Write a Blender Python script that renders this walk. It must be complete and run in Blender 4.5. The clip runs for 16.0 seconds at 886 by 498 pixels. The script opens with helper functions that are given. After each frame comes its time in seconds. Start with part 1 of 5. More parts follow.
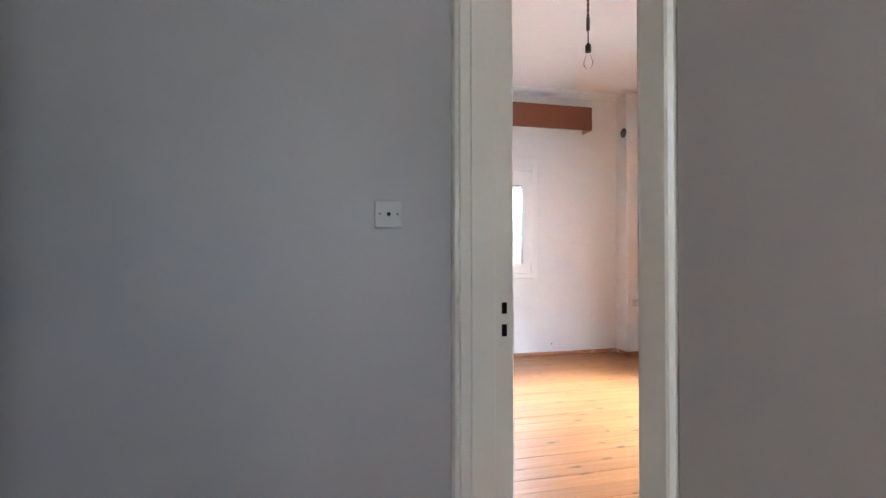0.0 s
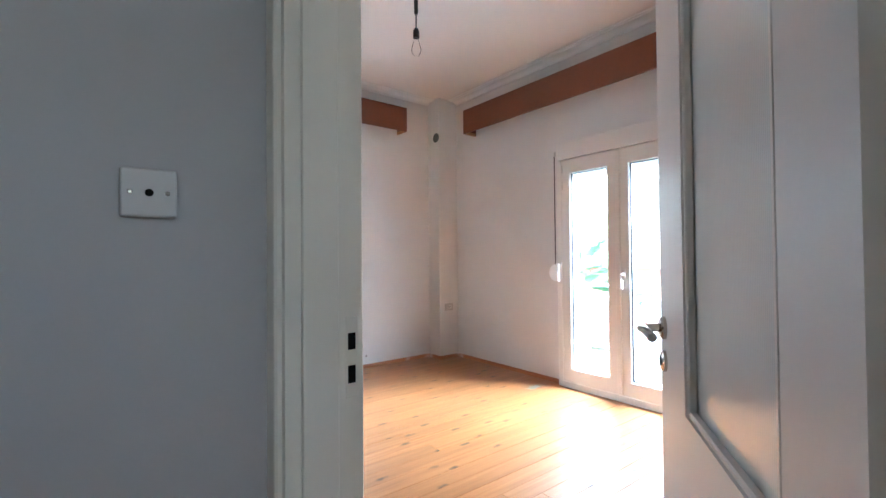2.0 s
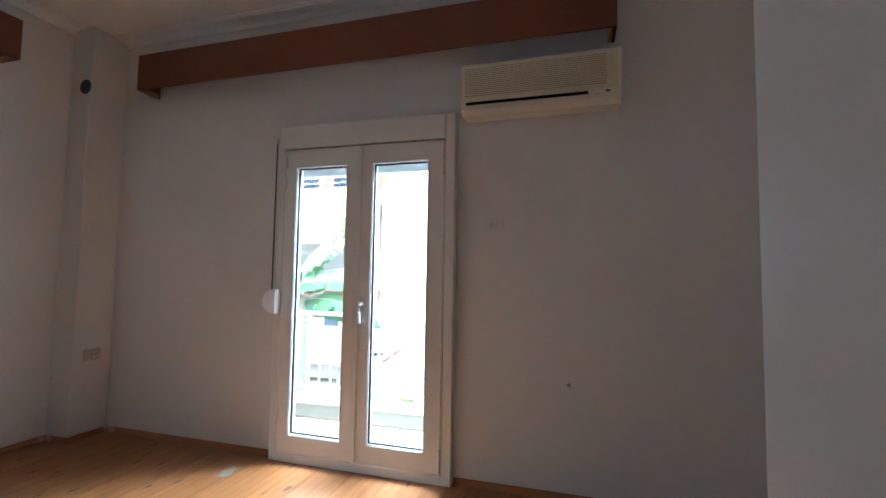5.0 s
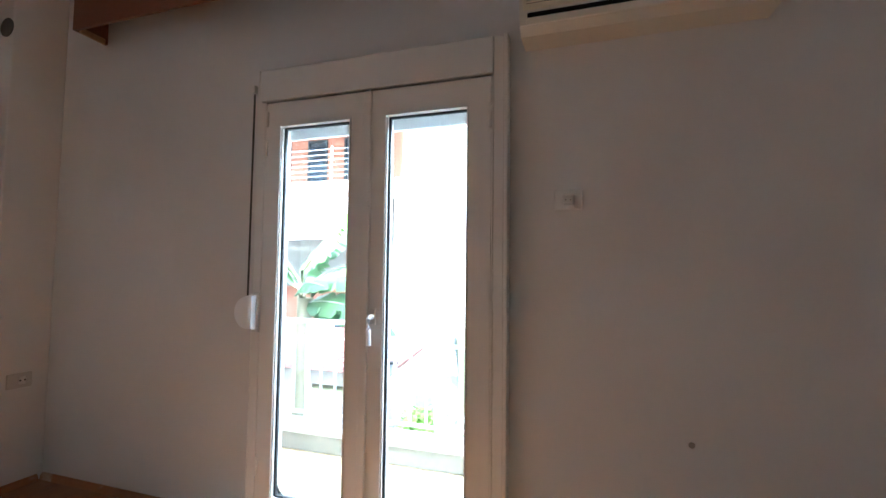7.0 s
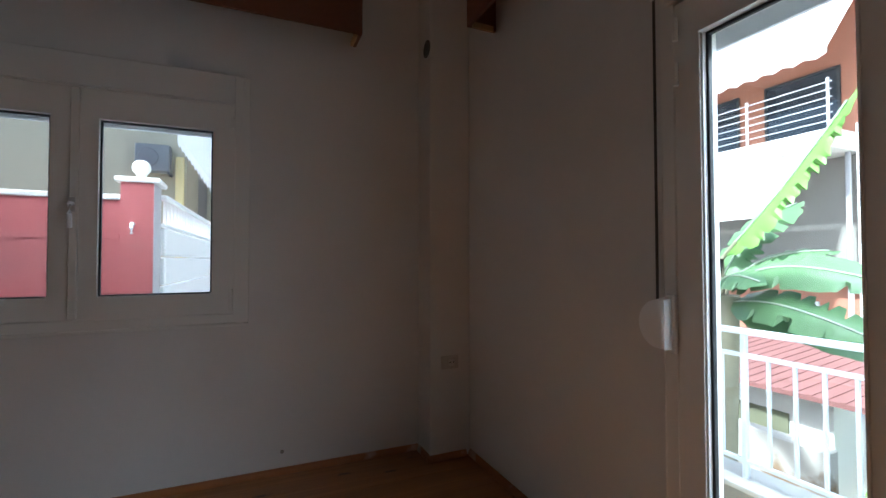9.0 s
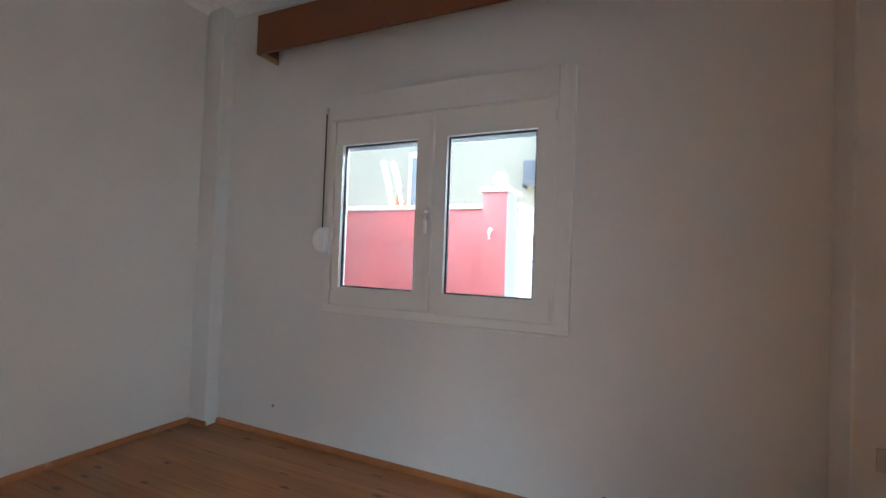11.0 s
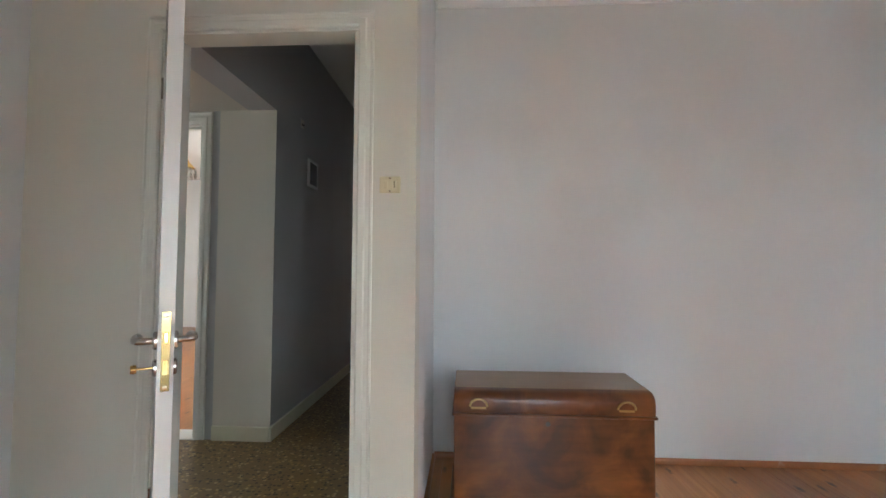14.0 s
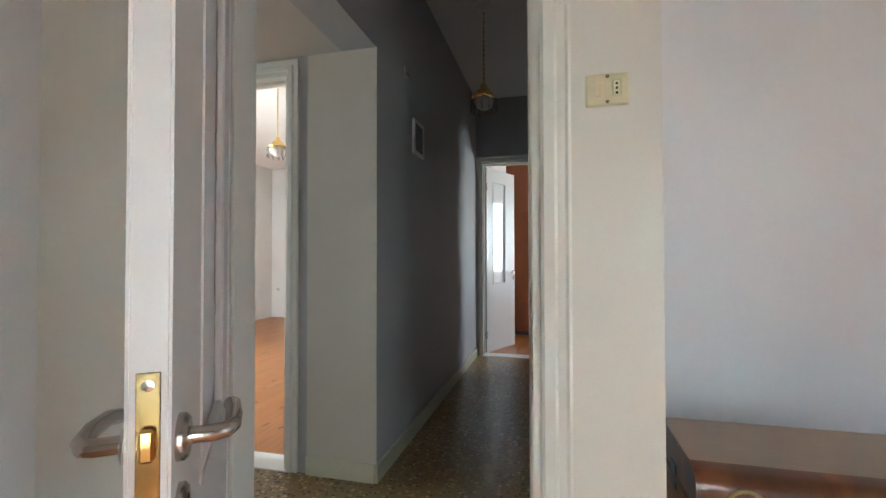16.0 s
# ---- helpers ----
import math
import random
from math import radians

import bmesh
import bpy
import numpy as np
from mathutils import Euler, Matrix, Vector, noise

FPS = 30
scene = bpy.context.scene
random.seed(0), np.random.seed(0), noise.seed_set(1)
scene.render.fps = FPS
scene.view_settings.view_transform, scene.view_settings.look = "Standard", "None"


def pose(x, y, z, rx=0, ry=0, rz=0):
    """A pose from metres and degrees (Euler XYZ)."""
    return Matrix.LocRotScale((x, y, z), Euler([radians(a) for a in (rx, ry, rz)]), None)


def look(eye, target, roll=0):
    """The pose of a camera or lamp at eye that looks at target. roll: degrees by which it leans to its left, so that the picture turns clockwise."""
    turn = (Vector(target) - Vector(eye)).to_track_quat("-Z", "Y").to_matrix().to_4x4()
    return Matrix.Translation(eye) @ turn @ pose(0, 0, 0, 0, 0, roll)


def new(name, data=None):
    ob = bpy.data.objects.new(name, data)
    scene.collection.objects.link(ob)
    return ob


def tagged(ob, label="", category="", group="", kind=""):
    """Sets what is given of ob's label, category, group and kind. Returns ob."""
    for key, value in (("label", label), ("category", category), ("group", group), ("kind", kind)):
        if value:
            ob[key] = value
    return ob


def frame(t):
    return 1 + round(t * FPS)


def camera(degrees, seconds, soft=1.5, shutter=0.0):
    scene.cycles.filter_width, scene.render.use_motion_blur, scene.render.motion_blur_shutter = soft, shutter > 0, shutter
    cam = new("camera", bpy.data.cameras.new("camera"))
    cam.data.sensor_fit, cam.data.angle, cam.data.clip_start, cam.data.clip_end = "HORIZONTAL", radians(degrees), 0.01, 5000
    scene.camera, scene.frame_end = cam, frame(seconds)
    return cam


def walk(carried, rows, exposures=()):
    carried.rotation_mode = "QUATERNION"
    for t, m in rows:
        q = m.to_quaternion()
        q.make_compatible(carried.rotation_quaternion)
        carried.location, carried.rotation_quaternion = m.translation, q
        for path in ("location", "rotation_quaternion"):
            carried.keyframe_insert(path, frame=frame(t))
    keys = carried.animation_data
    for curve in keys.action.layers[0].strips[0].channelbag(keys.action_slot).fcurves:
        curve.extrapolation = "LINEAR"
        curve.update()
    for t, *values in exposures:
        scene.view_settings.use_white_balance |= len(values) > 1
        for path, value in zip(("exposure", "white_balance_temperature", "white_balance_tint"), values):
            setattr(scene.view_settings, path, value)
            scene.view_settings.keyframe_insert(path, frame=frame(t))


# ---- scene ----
cam = camera(90.2, 16.0)
PATH = [
    (0, (0.797, 1.124, 1.145), (1.228, 3.077, 1.161), -0.1),
    (0.5, (0.798, 1.173, 1.145), (1.06, 3.156, 1.16), -0.7),
    (1, (0.789, 1.324, 1.161), (1.299, 3.258, 1.161), -0.1),
    (1.5, (0.795, 1.46, 1.16), (1.714, 3.237, 1.162), -0.5),
    (2, (0.859, 1.567, 1.149), (2.086, 3.146, 1.182), -0.5),
    (2.5, (0.979, 1.711, 1.155), (2.494, 3.015, 1.201), -1.0),
    (3, (1.043, 1.805, 1.16), (2.722, 2.891, 1.194), -0.4),
    (3.5, (1.138, 1.961, 1.162), (2.95, 2.807, 1.189), -0.1),
    (4, (1.234, 2.063, 1.17), (3.11, 2.756, 1.218), -0.0),
    (4.5, (1.457, 2.126, 1.162), (3.355, 2.753, 1.239), -0.2),
    (4.7, (1.534, 2.151, 1.165), (3.439, 2.752, 1.271), 0.5),
    (6.8, (2.225, 2.515, 1.218), (4.18, 2.93, 1.295), 1.0),
    (7, (2.371, 2.561, 1.188), (4.272, 3.172, 1.296), 0.7),
    (7.5, (2.502, 2.682, 1.19), (4.261, 3.63, 1.282), 0.3),
    (8, (2.615, 2.853, 1.201), (4.163, 4.117, 1.274), 1.1),
    (8.5, (2.699, 2.958, 1.197), (3.989, 4.485, 1.254), 0.2),
    (9, (2.876, 3.044, 1.195), (3.677, 4.876, 1.244), -0.1),
    (9.2, (2.936, 3.053, 1.189), (3.554, 4.954, 1.247), 0.3),
    (11.3, (3.203, 3.498, 1.205), (2.052, 5.133, 1.258), 1.7),
    (11.5, (3.196, 3.491, 1.204), (1.821, 4.942, 1.269), 1.4),
    (12, (3.153, 3.408, 1.199), (1.411, 4.385, 1.301), 0.6),
    (12.5, (3.126, 3.277, 1.211), (1.251, 3.961, 1.326), 0.7),
    (13, (3.143, 3.15, 1.212), (1.193, 3.582, 1.312), 1.3),
    (13.5, (3.147, 3.001, 1.199), (1.16, 3.189, 1.323), 1.0),
    (14, (3.127, 2.907, 1.19), (1.132, 2.795, 1.277), 0.3),
    (14.5, (2.994, 2.815, 1.167), (1.033, 2.427, 1.19), -0.4),
    (15, (2.783, 2.702, 1.168), (0.868, 2.125, 1.183), -0.1),
    (15.5, (2.545, 2.579, 1.172), (0.648, 1.946, 1.172), 0.4),
    (16, (2.298, 2.471, 1.182), (0.36, 1.98, 1.218), -0.1),
]
EXPOSURES = [(0.0, 4.5, 4980, 0), (0.7, 4.4, 4950, -1), (1.5, 4.25, 4800, -3), (2.5, 3.85, 4550, -7), (3.0, 3.5, 4500, -8), (3.5, 3.0, 4500, -8), (4.5, 2.65, 4650, -6), (7.0, 2.7, 4900, -5), (7.5, 2.2, 4950, -4), (8.0, 1.35, 5150, -2), (8.5, 1.4, 5150, -2), (9.0, 1.35, 5150, -3), (11.5, 2.75, 5050, -5), (12.0, 2.5, 5100, -5), (12.5, 2.7, 5050, -6), (14.0, 3.5, 4950, -6), (14.5, 3.5, 4950, -6), (16.0, 3.75, 4950, -6)]
walk(cam, [(t, look(eye, target, roll)) for t, eye, target, roll in PATH], EXPOSURES)

# ---- exposure, world, sun ----
world = bpy.data.worlds.new("sky")
scene.world = world
world.use_nodes = True
wt = world.node_tree
sky = wt.nodes.new("ShaderNodeTexSky")
sky.sky_type = "NISHITA"
sky.sun_disc = False
sky.sun_elevation = radians(52)
sky.sun_rotation = radians(268)
sky.dust_density = 3.0
bg = wt.nodes["Background"]
bg.inputs["Strength"].default_value = 0.15
wt.links.new(sky.outputs["Color"], bg.inputs["Color"])
sun = new("sun", bpy.data.lights.new("sun", "SUN"))
sun.data.energy, sun.data.angle, sun.data.color = 5.0, radians(3), (1.0, 0.95, 0.87)
az, el = radians(268), radians(52)
sun.matrix_world = look((0, 0, 20), Vector((0, 0, 20)) - Vector((math.sin(az) * math.cos(el), math.cos(az) * math.cos(el), math.sin(el))))



# area lamps in place of daylight: outside the two glazed openings, and at the other rooms' unseen windows
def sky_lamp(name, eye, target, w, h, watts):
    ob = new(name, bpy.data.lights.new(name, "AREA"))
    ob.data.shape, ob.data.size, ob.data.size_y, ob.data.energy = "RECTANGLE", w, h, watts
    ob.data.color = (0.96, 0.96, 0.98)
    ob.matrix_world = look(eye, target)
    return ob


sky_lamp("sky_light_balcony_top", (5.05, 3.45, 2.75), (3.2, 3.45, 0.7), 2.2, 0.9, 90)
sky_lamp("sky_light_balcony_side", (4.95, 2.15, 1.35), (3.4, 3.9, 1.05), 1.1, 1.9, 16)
# added fill for the south wall, warm like light bounced off the facades
sky_lamp("fill_light_balcony_north", (4.95, 4.75, 1.35), (3.2, 2.6, 1.05), 1.1, 1.9, 9).data.color = (1.0, 0.93, 0.85)
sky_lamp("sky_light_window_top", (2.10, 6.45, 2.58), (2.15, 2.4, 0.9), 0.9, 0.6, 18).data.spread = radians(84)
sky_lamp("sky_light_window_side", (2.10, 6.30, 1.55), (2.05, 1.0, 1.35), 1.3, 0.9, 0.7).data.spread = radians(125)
sky_lamp("sky_light_side_room", (-0.35, -3.05, 1.55), (-1.6, 0.0, 1.0), 0.5, 1.2, 18).data.color = (1.0, 0.85, 0.71)
sky_lamp("sky_light_far_room", (-5.1, 3.85, 1.55), (-5.3, 0.0, 1.0), 1.0, 1.2, 9).data.color = (1.0, 0.88, 0.76)
# fill lamp in an unseen, added opening, there to brighten the hall
sky_lamp("fill_light_niche", (0.62, -0.70, 1.70), (0.62, 2.0, 1.3), 0.3, 0.5, 0.62).data.color = (1.0, 0.89, 0.78)


# ---- materials ----
def mat(name, base, rough=0.6, metal=0.0, var=0.0, scale=3.0, grain=0.0, grain_scale=60.0, bump=0.0, bump_scale=80.0,
        tint=None, tint_scale=1.2, tint_low=0.5, tint_high=0.7, coat=0.0, stretch=(1, 1, 1), per_piece=0.0, rough_var=0.0, spec=0.5):
    """A painted or natural surface: base colour, soft variation, grain, stains of a second colour, fine relief."""
    m = bpy.data.materials.new(name)
    m.use_nodes = True
    nt = m.node_tree
    b = nt.nodes["Principled BSDF"]
    b.inputs["Roughness"].default_value, b.inputs["Metallic"].default_value = rough, metal
    b.inputs["Coat Weight"].default_value = coat
    b.inputs["Specular IOR Level"].default_value = spec
    b.inputs["Coat Roughness"].default_value = 0.15
    tc = nt.nodes.new("ShaderNodeTexCoord")
    mp = nt.nodes.new("ShaderNodeMapping")
    mp.inputs["Scale"].default_value = stretch
    nt.links.new(tc.outputs["Object"], mp.inputs["Vector"])

    def noise_tex(s, detail=4.0):
        n = nt.nodes.new("ShaderNodeTexNoise")
        n.inputs["Scale"].default_value, n.inputs["Detail"].default_value = s, detail
        nt.links.new(mp.outputs["Vector"], n.inputs["Vector"])
        return n.outputs["Fac"]

    def math_node(op, a, v):
        n = nt.nodes.new("ShaderNodeMath")
        n.operation = op
        nt.links.new(a, n.inputs[0])
        if isinstance(v, (int, float)):
            n.inputs[1].default_value = v
        else:
            nt.links.new(v, n.inputs[1])
        return n.outputs[0]

    value = None
    for amount, s in ((var, scale), (grain, grain_scale)):
        if amount:
            f = math_node("MULTIPLY", math_node("SUBTRACT", noise_tex(s), 0.5), amount * 2)
            value = f if value is None else math_node("ADD", value, f)
    if per_piece:
        oi = nt.nodes.new("ShaderNodeObjectInfo")
        f = math_node("MULTIPLY", math_node("SUBTRACT", oi.outputs["Random"], 0.5), per_piece * 2)
        value = f if value is None else math_node("ADD", value, f)
    colour = None
    if tint:
        mr = nt.nodes.new("ShaderNodeMapRange")
        mr.inputs["From Min"].default_value, mr.inputs["From Max"].default_value = tint_low, tint_high
        nt.links.new(noise_tex(tint_scale, 6.0), mr.inputs["Value"])
        mx = nt.nodes.new("ShaderNodeMix")
        mx.data_type = "RGBA"
        mx.inputs["A"].default_value, mx.inputs["B"].default_value = (*base, 1), (*tint, 1)
        nt.links.new(mr.outputs["Result"], mx.inputs["Factor"])
        colour = mx.outputs["Result"]
    if value is not None:
        hs = nt.nodes.new("ShaderNodeHueSaturation")
        hs.inputs["Color"].default_value = (*base, 1)
        if colour:
            nt.links.new(colour, hs.inputs["Color"])
        nt.links.new(math_node("ADD", value, 1.0), hs.inputs["Value"])
        colour = hs.outputs["Color"]
    if colour:
        nt.links.new(colour, b.inputs["Base Color"])
    else:
        b.inputs["Base Color"].default_value = (*base, 1)
    if rough_var:
        r = math_node("MULTIPLY", math_node("SUBTRACT", noise_tex(scale * 2.3), 0.5), rough_var * 2)
        nt.links.new(math_node("ADD", r, rough), b.inputs["Roughness"])
    if bump:
        bp = nt.nodes.new("ShaderNodeBump")
        bp.inputs["Strength"].default_value, bp.inputs["Distance"].default_value = bump, 0.01
        nt.links.new(noise_tex(bump_scale), bp.inputs["Height"])
        nt.links.new(bp.outputs["Normal"], b.inputs["Normal"])
    return m


def glass_mat(name, tint=(1, 1, 1), gloss_rough=0.0, ior=1.45):
    """A thin pane: clear through, glossy by angle."""
    m = bpy.data.materials.new(name)
    m.use_nodes = True
    nt = m.node_tree
    nt.nodes.remove(nt.nodes["Principled BSDF"])
    tr, gl, mx, fr = (nt.nodes.new("ShaderNode" + k) for k in ("BsdfTransparent", "BsdfGlossy", "MixShader", "Fresnel"))
    tr.inputs["Color"].default_value = (*tint, 1)
    gl.inputs["Roughness"].default_value = gloss_rough
    fr.inputs["IOR"].default_value = ior
    nt.links.new(fr.outputs[0], mx.inputs[0])
    nt.links.new(tr.outputs[0], mx.inputs[1])
    nt.links.new(gl.outputs[0], mx.inputs[2])
    nt.links.new(mx.outputs[0], nt.nodes["Material Output"].inputs["Surface"])
    return m


def reeded_mat(name):
    """Obscure reeded glass: milky ribbed body under a flat polished face."""
    m = bpy.data.materials.new(name)
    m.use_nodes = True
    nt = m.node_tree
    N, L = nt.nodes, nt.links
    b = N["Principled BSDF"]
    b.inputs["Base Color"].default_value = (0.82, 0.85, 0.83, 1)
    b.inputs["Roughness"].default_value = 0.35
    b.inputs["Transmission Weight"].default_value = 0.08
    b.inputs["IOR"].default_value = 1.3
    b.inputs["Coat Weight"].default_value, b.inputs["Coat Roughness"].default_value = 1.0, 0.02
    tc, wv, bp = N.new("ShaderNodeTexCoord"), N.new("ShaderNodeTexWave"), N.new("ShaderNodeBump")
    wv.wave_type, wv.bands_direction, wv.wave_profile = "BANDS", "X", "SIN"
    wv.inputs["Scale"].default_value = 58.0
    L.new(tc.outputs["Object"], wv.inputs["Vector"])
    L.new(wv.outputs["Fac"], bp.inputs["Height"])
    bp.inputs["Strength"].default_value, bp.inputs["Distance"].default_value = 0.12, 0.003
    L.new(bp.outputs[0], b.inputs["Normal"])
    return m


def plank_mat():
    """Varnished pine: grain along the board, growth bands, dark knots, tone by board."""
    m = bpy.data.materials.new("varnished_pine")
    m.use_nodes = True
    nt = m.node_tree
    N, L = nt.nodes, nt.links
    b = N["Principled BSDF"]
    tc, oi = N.new("ShaderNodeTexCoord"), N.new("ShaderNodeObjectInfo")
    shift = N.new("ShaderNodeVectorMath")
    shift.operation = "MULTIPLY_ADD"
    comb = N.new("ShaderNodeCombineXYZ")
    for s in ("X", "Y", "Z"):
        L.new(oi.outputs["Random"], comb.inputs[s])
    L.new(comb.outputs[0], shift.inputs[0])
    shift.inputs[1].default_value = (37.0, 53.0, 11.0)
    L.new(tc.outputs["Object"], shift.inputs[2])

    def mapped(scale):
        mp = N.new("ShaderNodeMapping")
        mp.inputs["Scale"].default_value = scale
        L.new(shift.outputs[0], mp.inputs["Vector"])
        return mp.outputs[0]

    def ramp(fac, stops):
        r = N.new("ShaderNodeValToRGB")
        r.color_ramp.elements[0].position, r.color_ramp.elements[0].color = stops[0][0], (*stops[0][1], 1)
        r.color_ramp.elements[1].position, r.color_ramp.elements[1].color = stops[-1][0], (*stops[-1][1], 1)
        for p, c in stops[1:-1]:
            r.color_ramp.elements.new(p).color = (*c, 1)
        L.new(fac, r.inputs[0])
        return r.outputs[0]

    def mix(kind, fac, a, c):
        x = N.new("ShaderNodeMix")
        x.data_type, x.blend_type = "RGBA", kind
        if isinstance(fac, float):
            x.inputs["Factor"].default_value = fac
        else:
            L.new(fac, x.inputs["Factor"])
        L.new(a, x.inputs["A"])
        if isinstance(c, tuple):
            x.inputs["B"].default_value = c
        else:
            L.new(c, x.inputs["B"])
        return x.outputs["Result"]

    n1 = N.new("ShaderNodeTexNoise")
    n1.inputs["Scale"].default_value, n1.inputs["Detail"].default_value, n1.inputs["Distortion"].default_value = 1.0, 4.0, 0.8
    L.new(mapped((1.1, 26.0, 8.0)), n1.inputs["Vector"])
    base = ramp(n1.outputs["Fac"], [(0.25, (0.275, 0.107, 0.032)), (0.48, (0.355, 0.148, 0.046)), (0.75, (0.43, 0.195, 0.066))])
    n2 = N.new("ShaderNodeTexNoise")
    n2.inputs["Scale"].default_value, n2.inputs["Detail"].default_value = 1.0, 3.0
    L.new(mapped((3.0, 150.0, 20.0)), n2.inputs["Vector"])
    fine = ramp(n2.outputs["Fac"], [(0.3, (0.82, 0.79, 0.75)), (0.6, (1, 1, 1))])
    col = mix("MULTIPLY", 0.55, base, fine)
    vo = N.new("ShaderNodeTexVoronoi")
    vo.voronoi_dimensions = "2D"
    vo.inputs["Scale"].default_value = 1.0
    L.new(mapped((3.0, 8.0, 3.0)), vo.inputs["Vector"])
    wob = N.new("ShaderNodeTexNoise")
    wob.inputs["Scale"].default_value = 38.0
    L.new(shift.outputs[0], wob.inputs["Vector"])
    dist = N.new("ShaderNodeMath")
    dist.operation = "MULTIPLY_ADD"
    L.new(wob.outputs["Fac"], dist.inputs[0])
    dist.inputs[1].default_value = 0.22
    L.new(vo.outputs["Distance"], dist.inputs[2])
    knot = ramp(dist.outputs[0], [(0.15, (1, 1, 1)), (0.19, (0.6, 0.6, 0.6)), (0.25, (0, 0, 0))])
    gate = N.new("ShaderNodeSeparateColor")
    L.new(vo.outputs["Color"], gate.inputs[0])
    some = N.new("ShaderNodeMapRange")
    some.inputs["From Min"].default_value, some.inputs["From Max"].default_value = 0.45, 0.60
    L.new(gate.outputs[0], some.inputs["Value"])
    kn = N.new("ShaderNodeMath")
    kn.operation = "MULTIPLY"
    L.new(knot, kn.inputs[0])
    L.new(some.outputs[0], kn.inputs[1])
    col = mix("MIX", kn.outputs[0], col, (0.085, 0.034, 0.020, 1))
    n3 = N.new("ShaderNodeTexNoise")
    n3.inputs["Scale"].default_value, n3.inputs["Detail"].default_value = 1.6, 5.0
    L.new(tc.outputs["Object"], n3.inputs["Vector"])
    worn = ramp(n3.outputs["Fac"], [(0.35, (0.78, 0.74, 0.70)), (0.62, (1.04, 1.0, 0.98))])
    col = mix("MULTIPLY", 0.6, col, worn)
    tone = N.new("ShaderNodeMapRange")
    tone.inputs["To Min"].default_value, tone.inputs["To Max"].default_value = 0.90, 1.08
    L.new(oi.outputs["Random"], tone.inputs["Value"])
    hs = N.new("ShaderNodeHueSaturation")
    L.new(tone.outputs[0], hs.inputs["Value"])
    L.new(col, hs.inputs["Color"])
    L.new(hs.outputs[0], b.inputs["Base Color"])
    rr = N.new("ShaderNodeMapRange")
    rr.inputs["To Min"].default_value, rr.inputs["To Max"].default_value = 0.29, 0.42
    L.new(n3.outputs["Fac"], rr.inputs["Value"])
    L.new(rr.outputs[0], b.inputs["Roughness"])
    bp = N.new("ShaderNodeBump")
    bp.inputs["Strength"].default_value, bp.inputs["Distance"].default_value = 0.12, 0.004
    L.new(n2.outputs["Fac"], bp.inputs["Height"])
    L.new(bp.outputs[0], b.inputs["Normal"])
    return m


def terrazzo_mat():
    m = bpy.data.materials.new("terrazzo")
    m.use_nodes = True
    nt = m.node_tree
    N, L = nt.nodes, nt.links
    b = N["Principled BSDF"]
    tc = N.new("ShaderNodeTexCoord")
    v1, v2 = N.new("ShaderNodeTexVoronoi"), N.new("ShaderNodeTexVoronoi")
    for v, s in ((v1, 42.0), (v2, 95.0)):
        v.inputs["Scale"].default_value = s
        L.new(tc.outputs["Object"], v.inputs["Vector"])
    r1 = N.new("ShaderNodeValToRGB")
    r1.color_ramp.interpolation = "CONSTANT"
    stops = [(0.0, (0.06, 0.042, 0.02)), (0.30, (0.44, 0.30, 0.10)), (0.55, (0.20, 0.13, 0.05)), (0.74, (0.55, 0.42, 0.20)), (0.92, (0.08, 0.055, 0.03))]
    r1.color_ramp.elements[0].color = (*stops[0][1], 1)
    r1.color_ramp.elements[1].position, r1.color_ramp.elements[1].color = stops[1][0], (*stops[1][1], 1)
    for p, c in stops[2:]:
        r1.color_ramp.elements.new(p).color = (*c, 1)
    sep = N.new("ShaderNodeSeparateColor")
    L.new(v1.outputs["Color"], sep.inputs[0])
    L.new(sep.outputs[0], r1.inputs[0])
    r2 = N.new("ShaderNodeMapRange")
    r2.inputs["From Min"].default_value, r2.inputs["From Max"].default_value = 0.32, 0.46
    L.new(v1.outputs["Distance"], r2.inputs["Value"])
    mx = N.new("ShaderNodeMix")
    mx.data_type = "RGBA"
    L.new(r2.outputs[0], mx.inputs["Factor"])
    L.new(r1.outputs[0], mx.inputs["A"])
    mx.inputs["B"].default_value = (0.24, 0.16, 0.065, 1)
    L.new(mx.outputs["Result"], b.inputs["Base Color"])
    b.inputs["Roughness"].default_value = 0.38
    return m


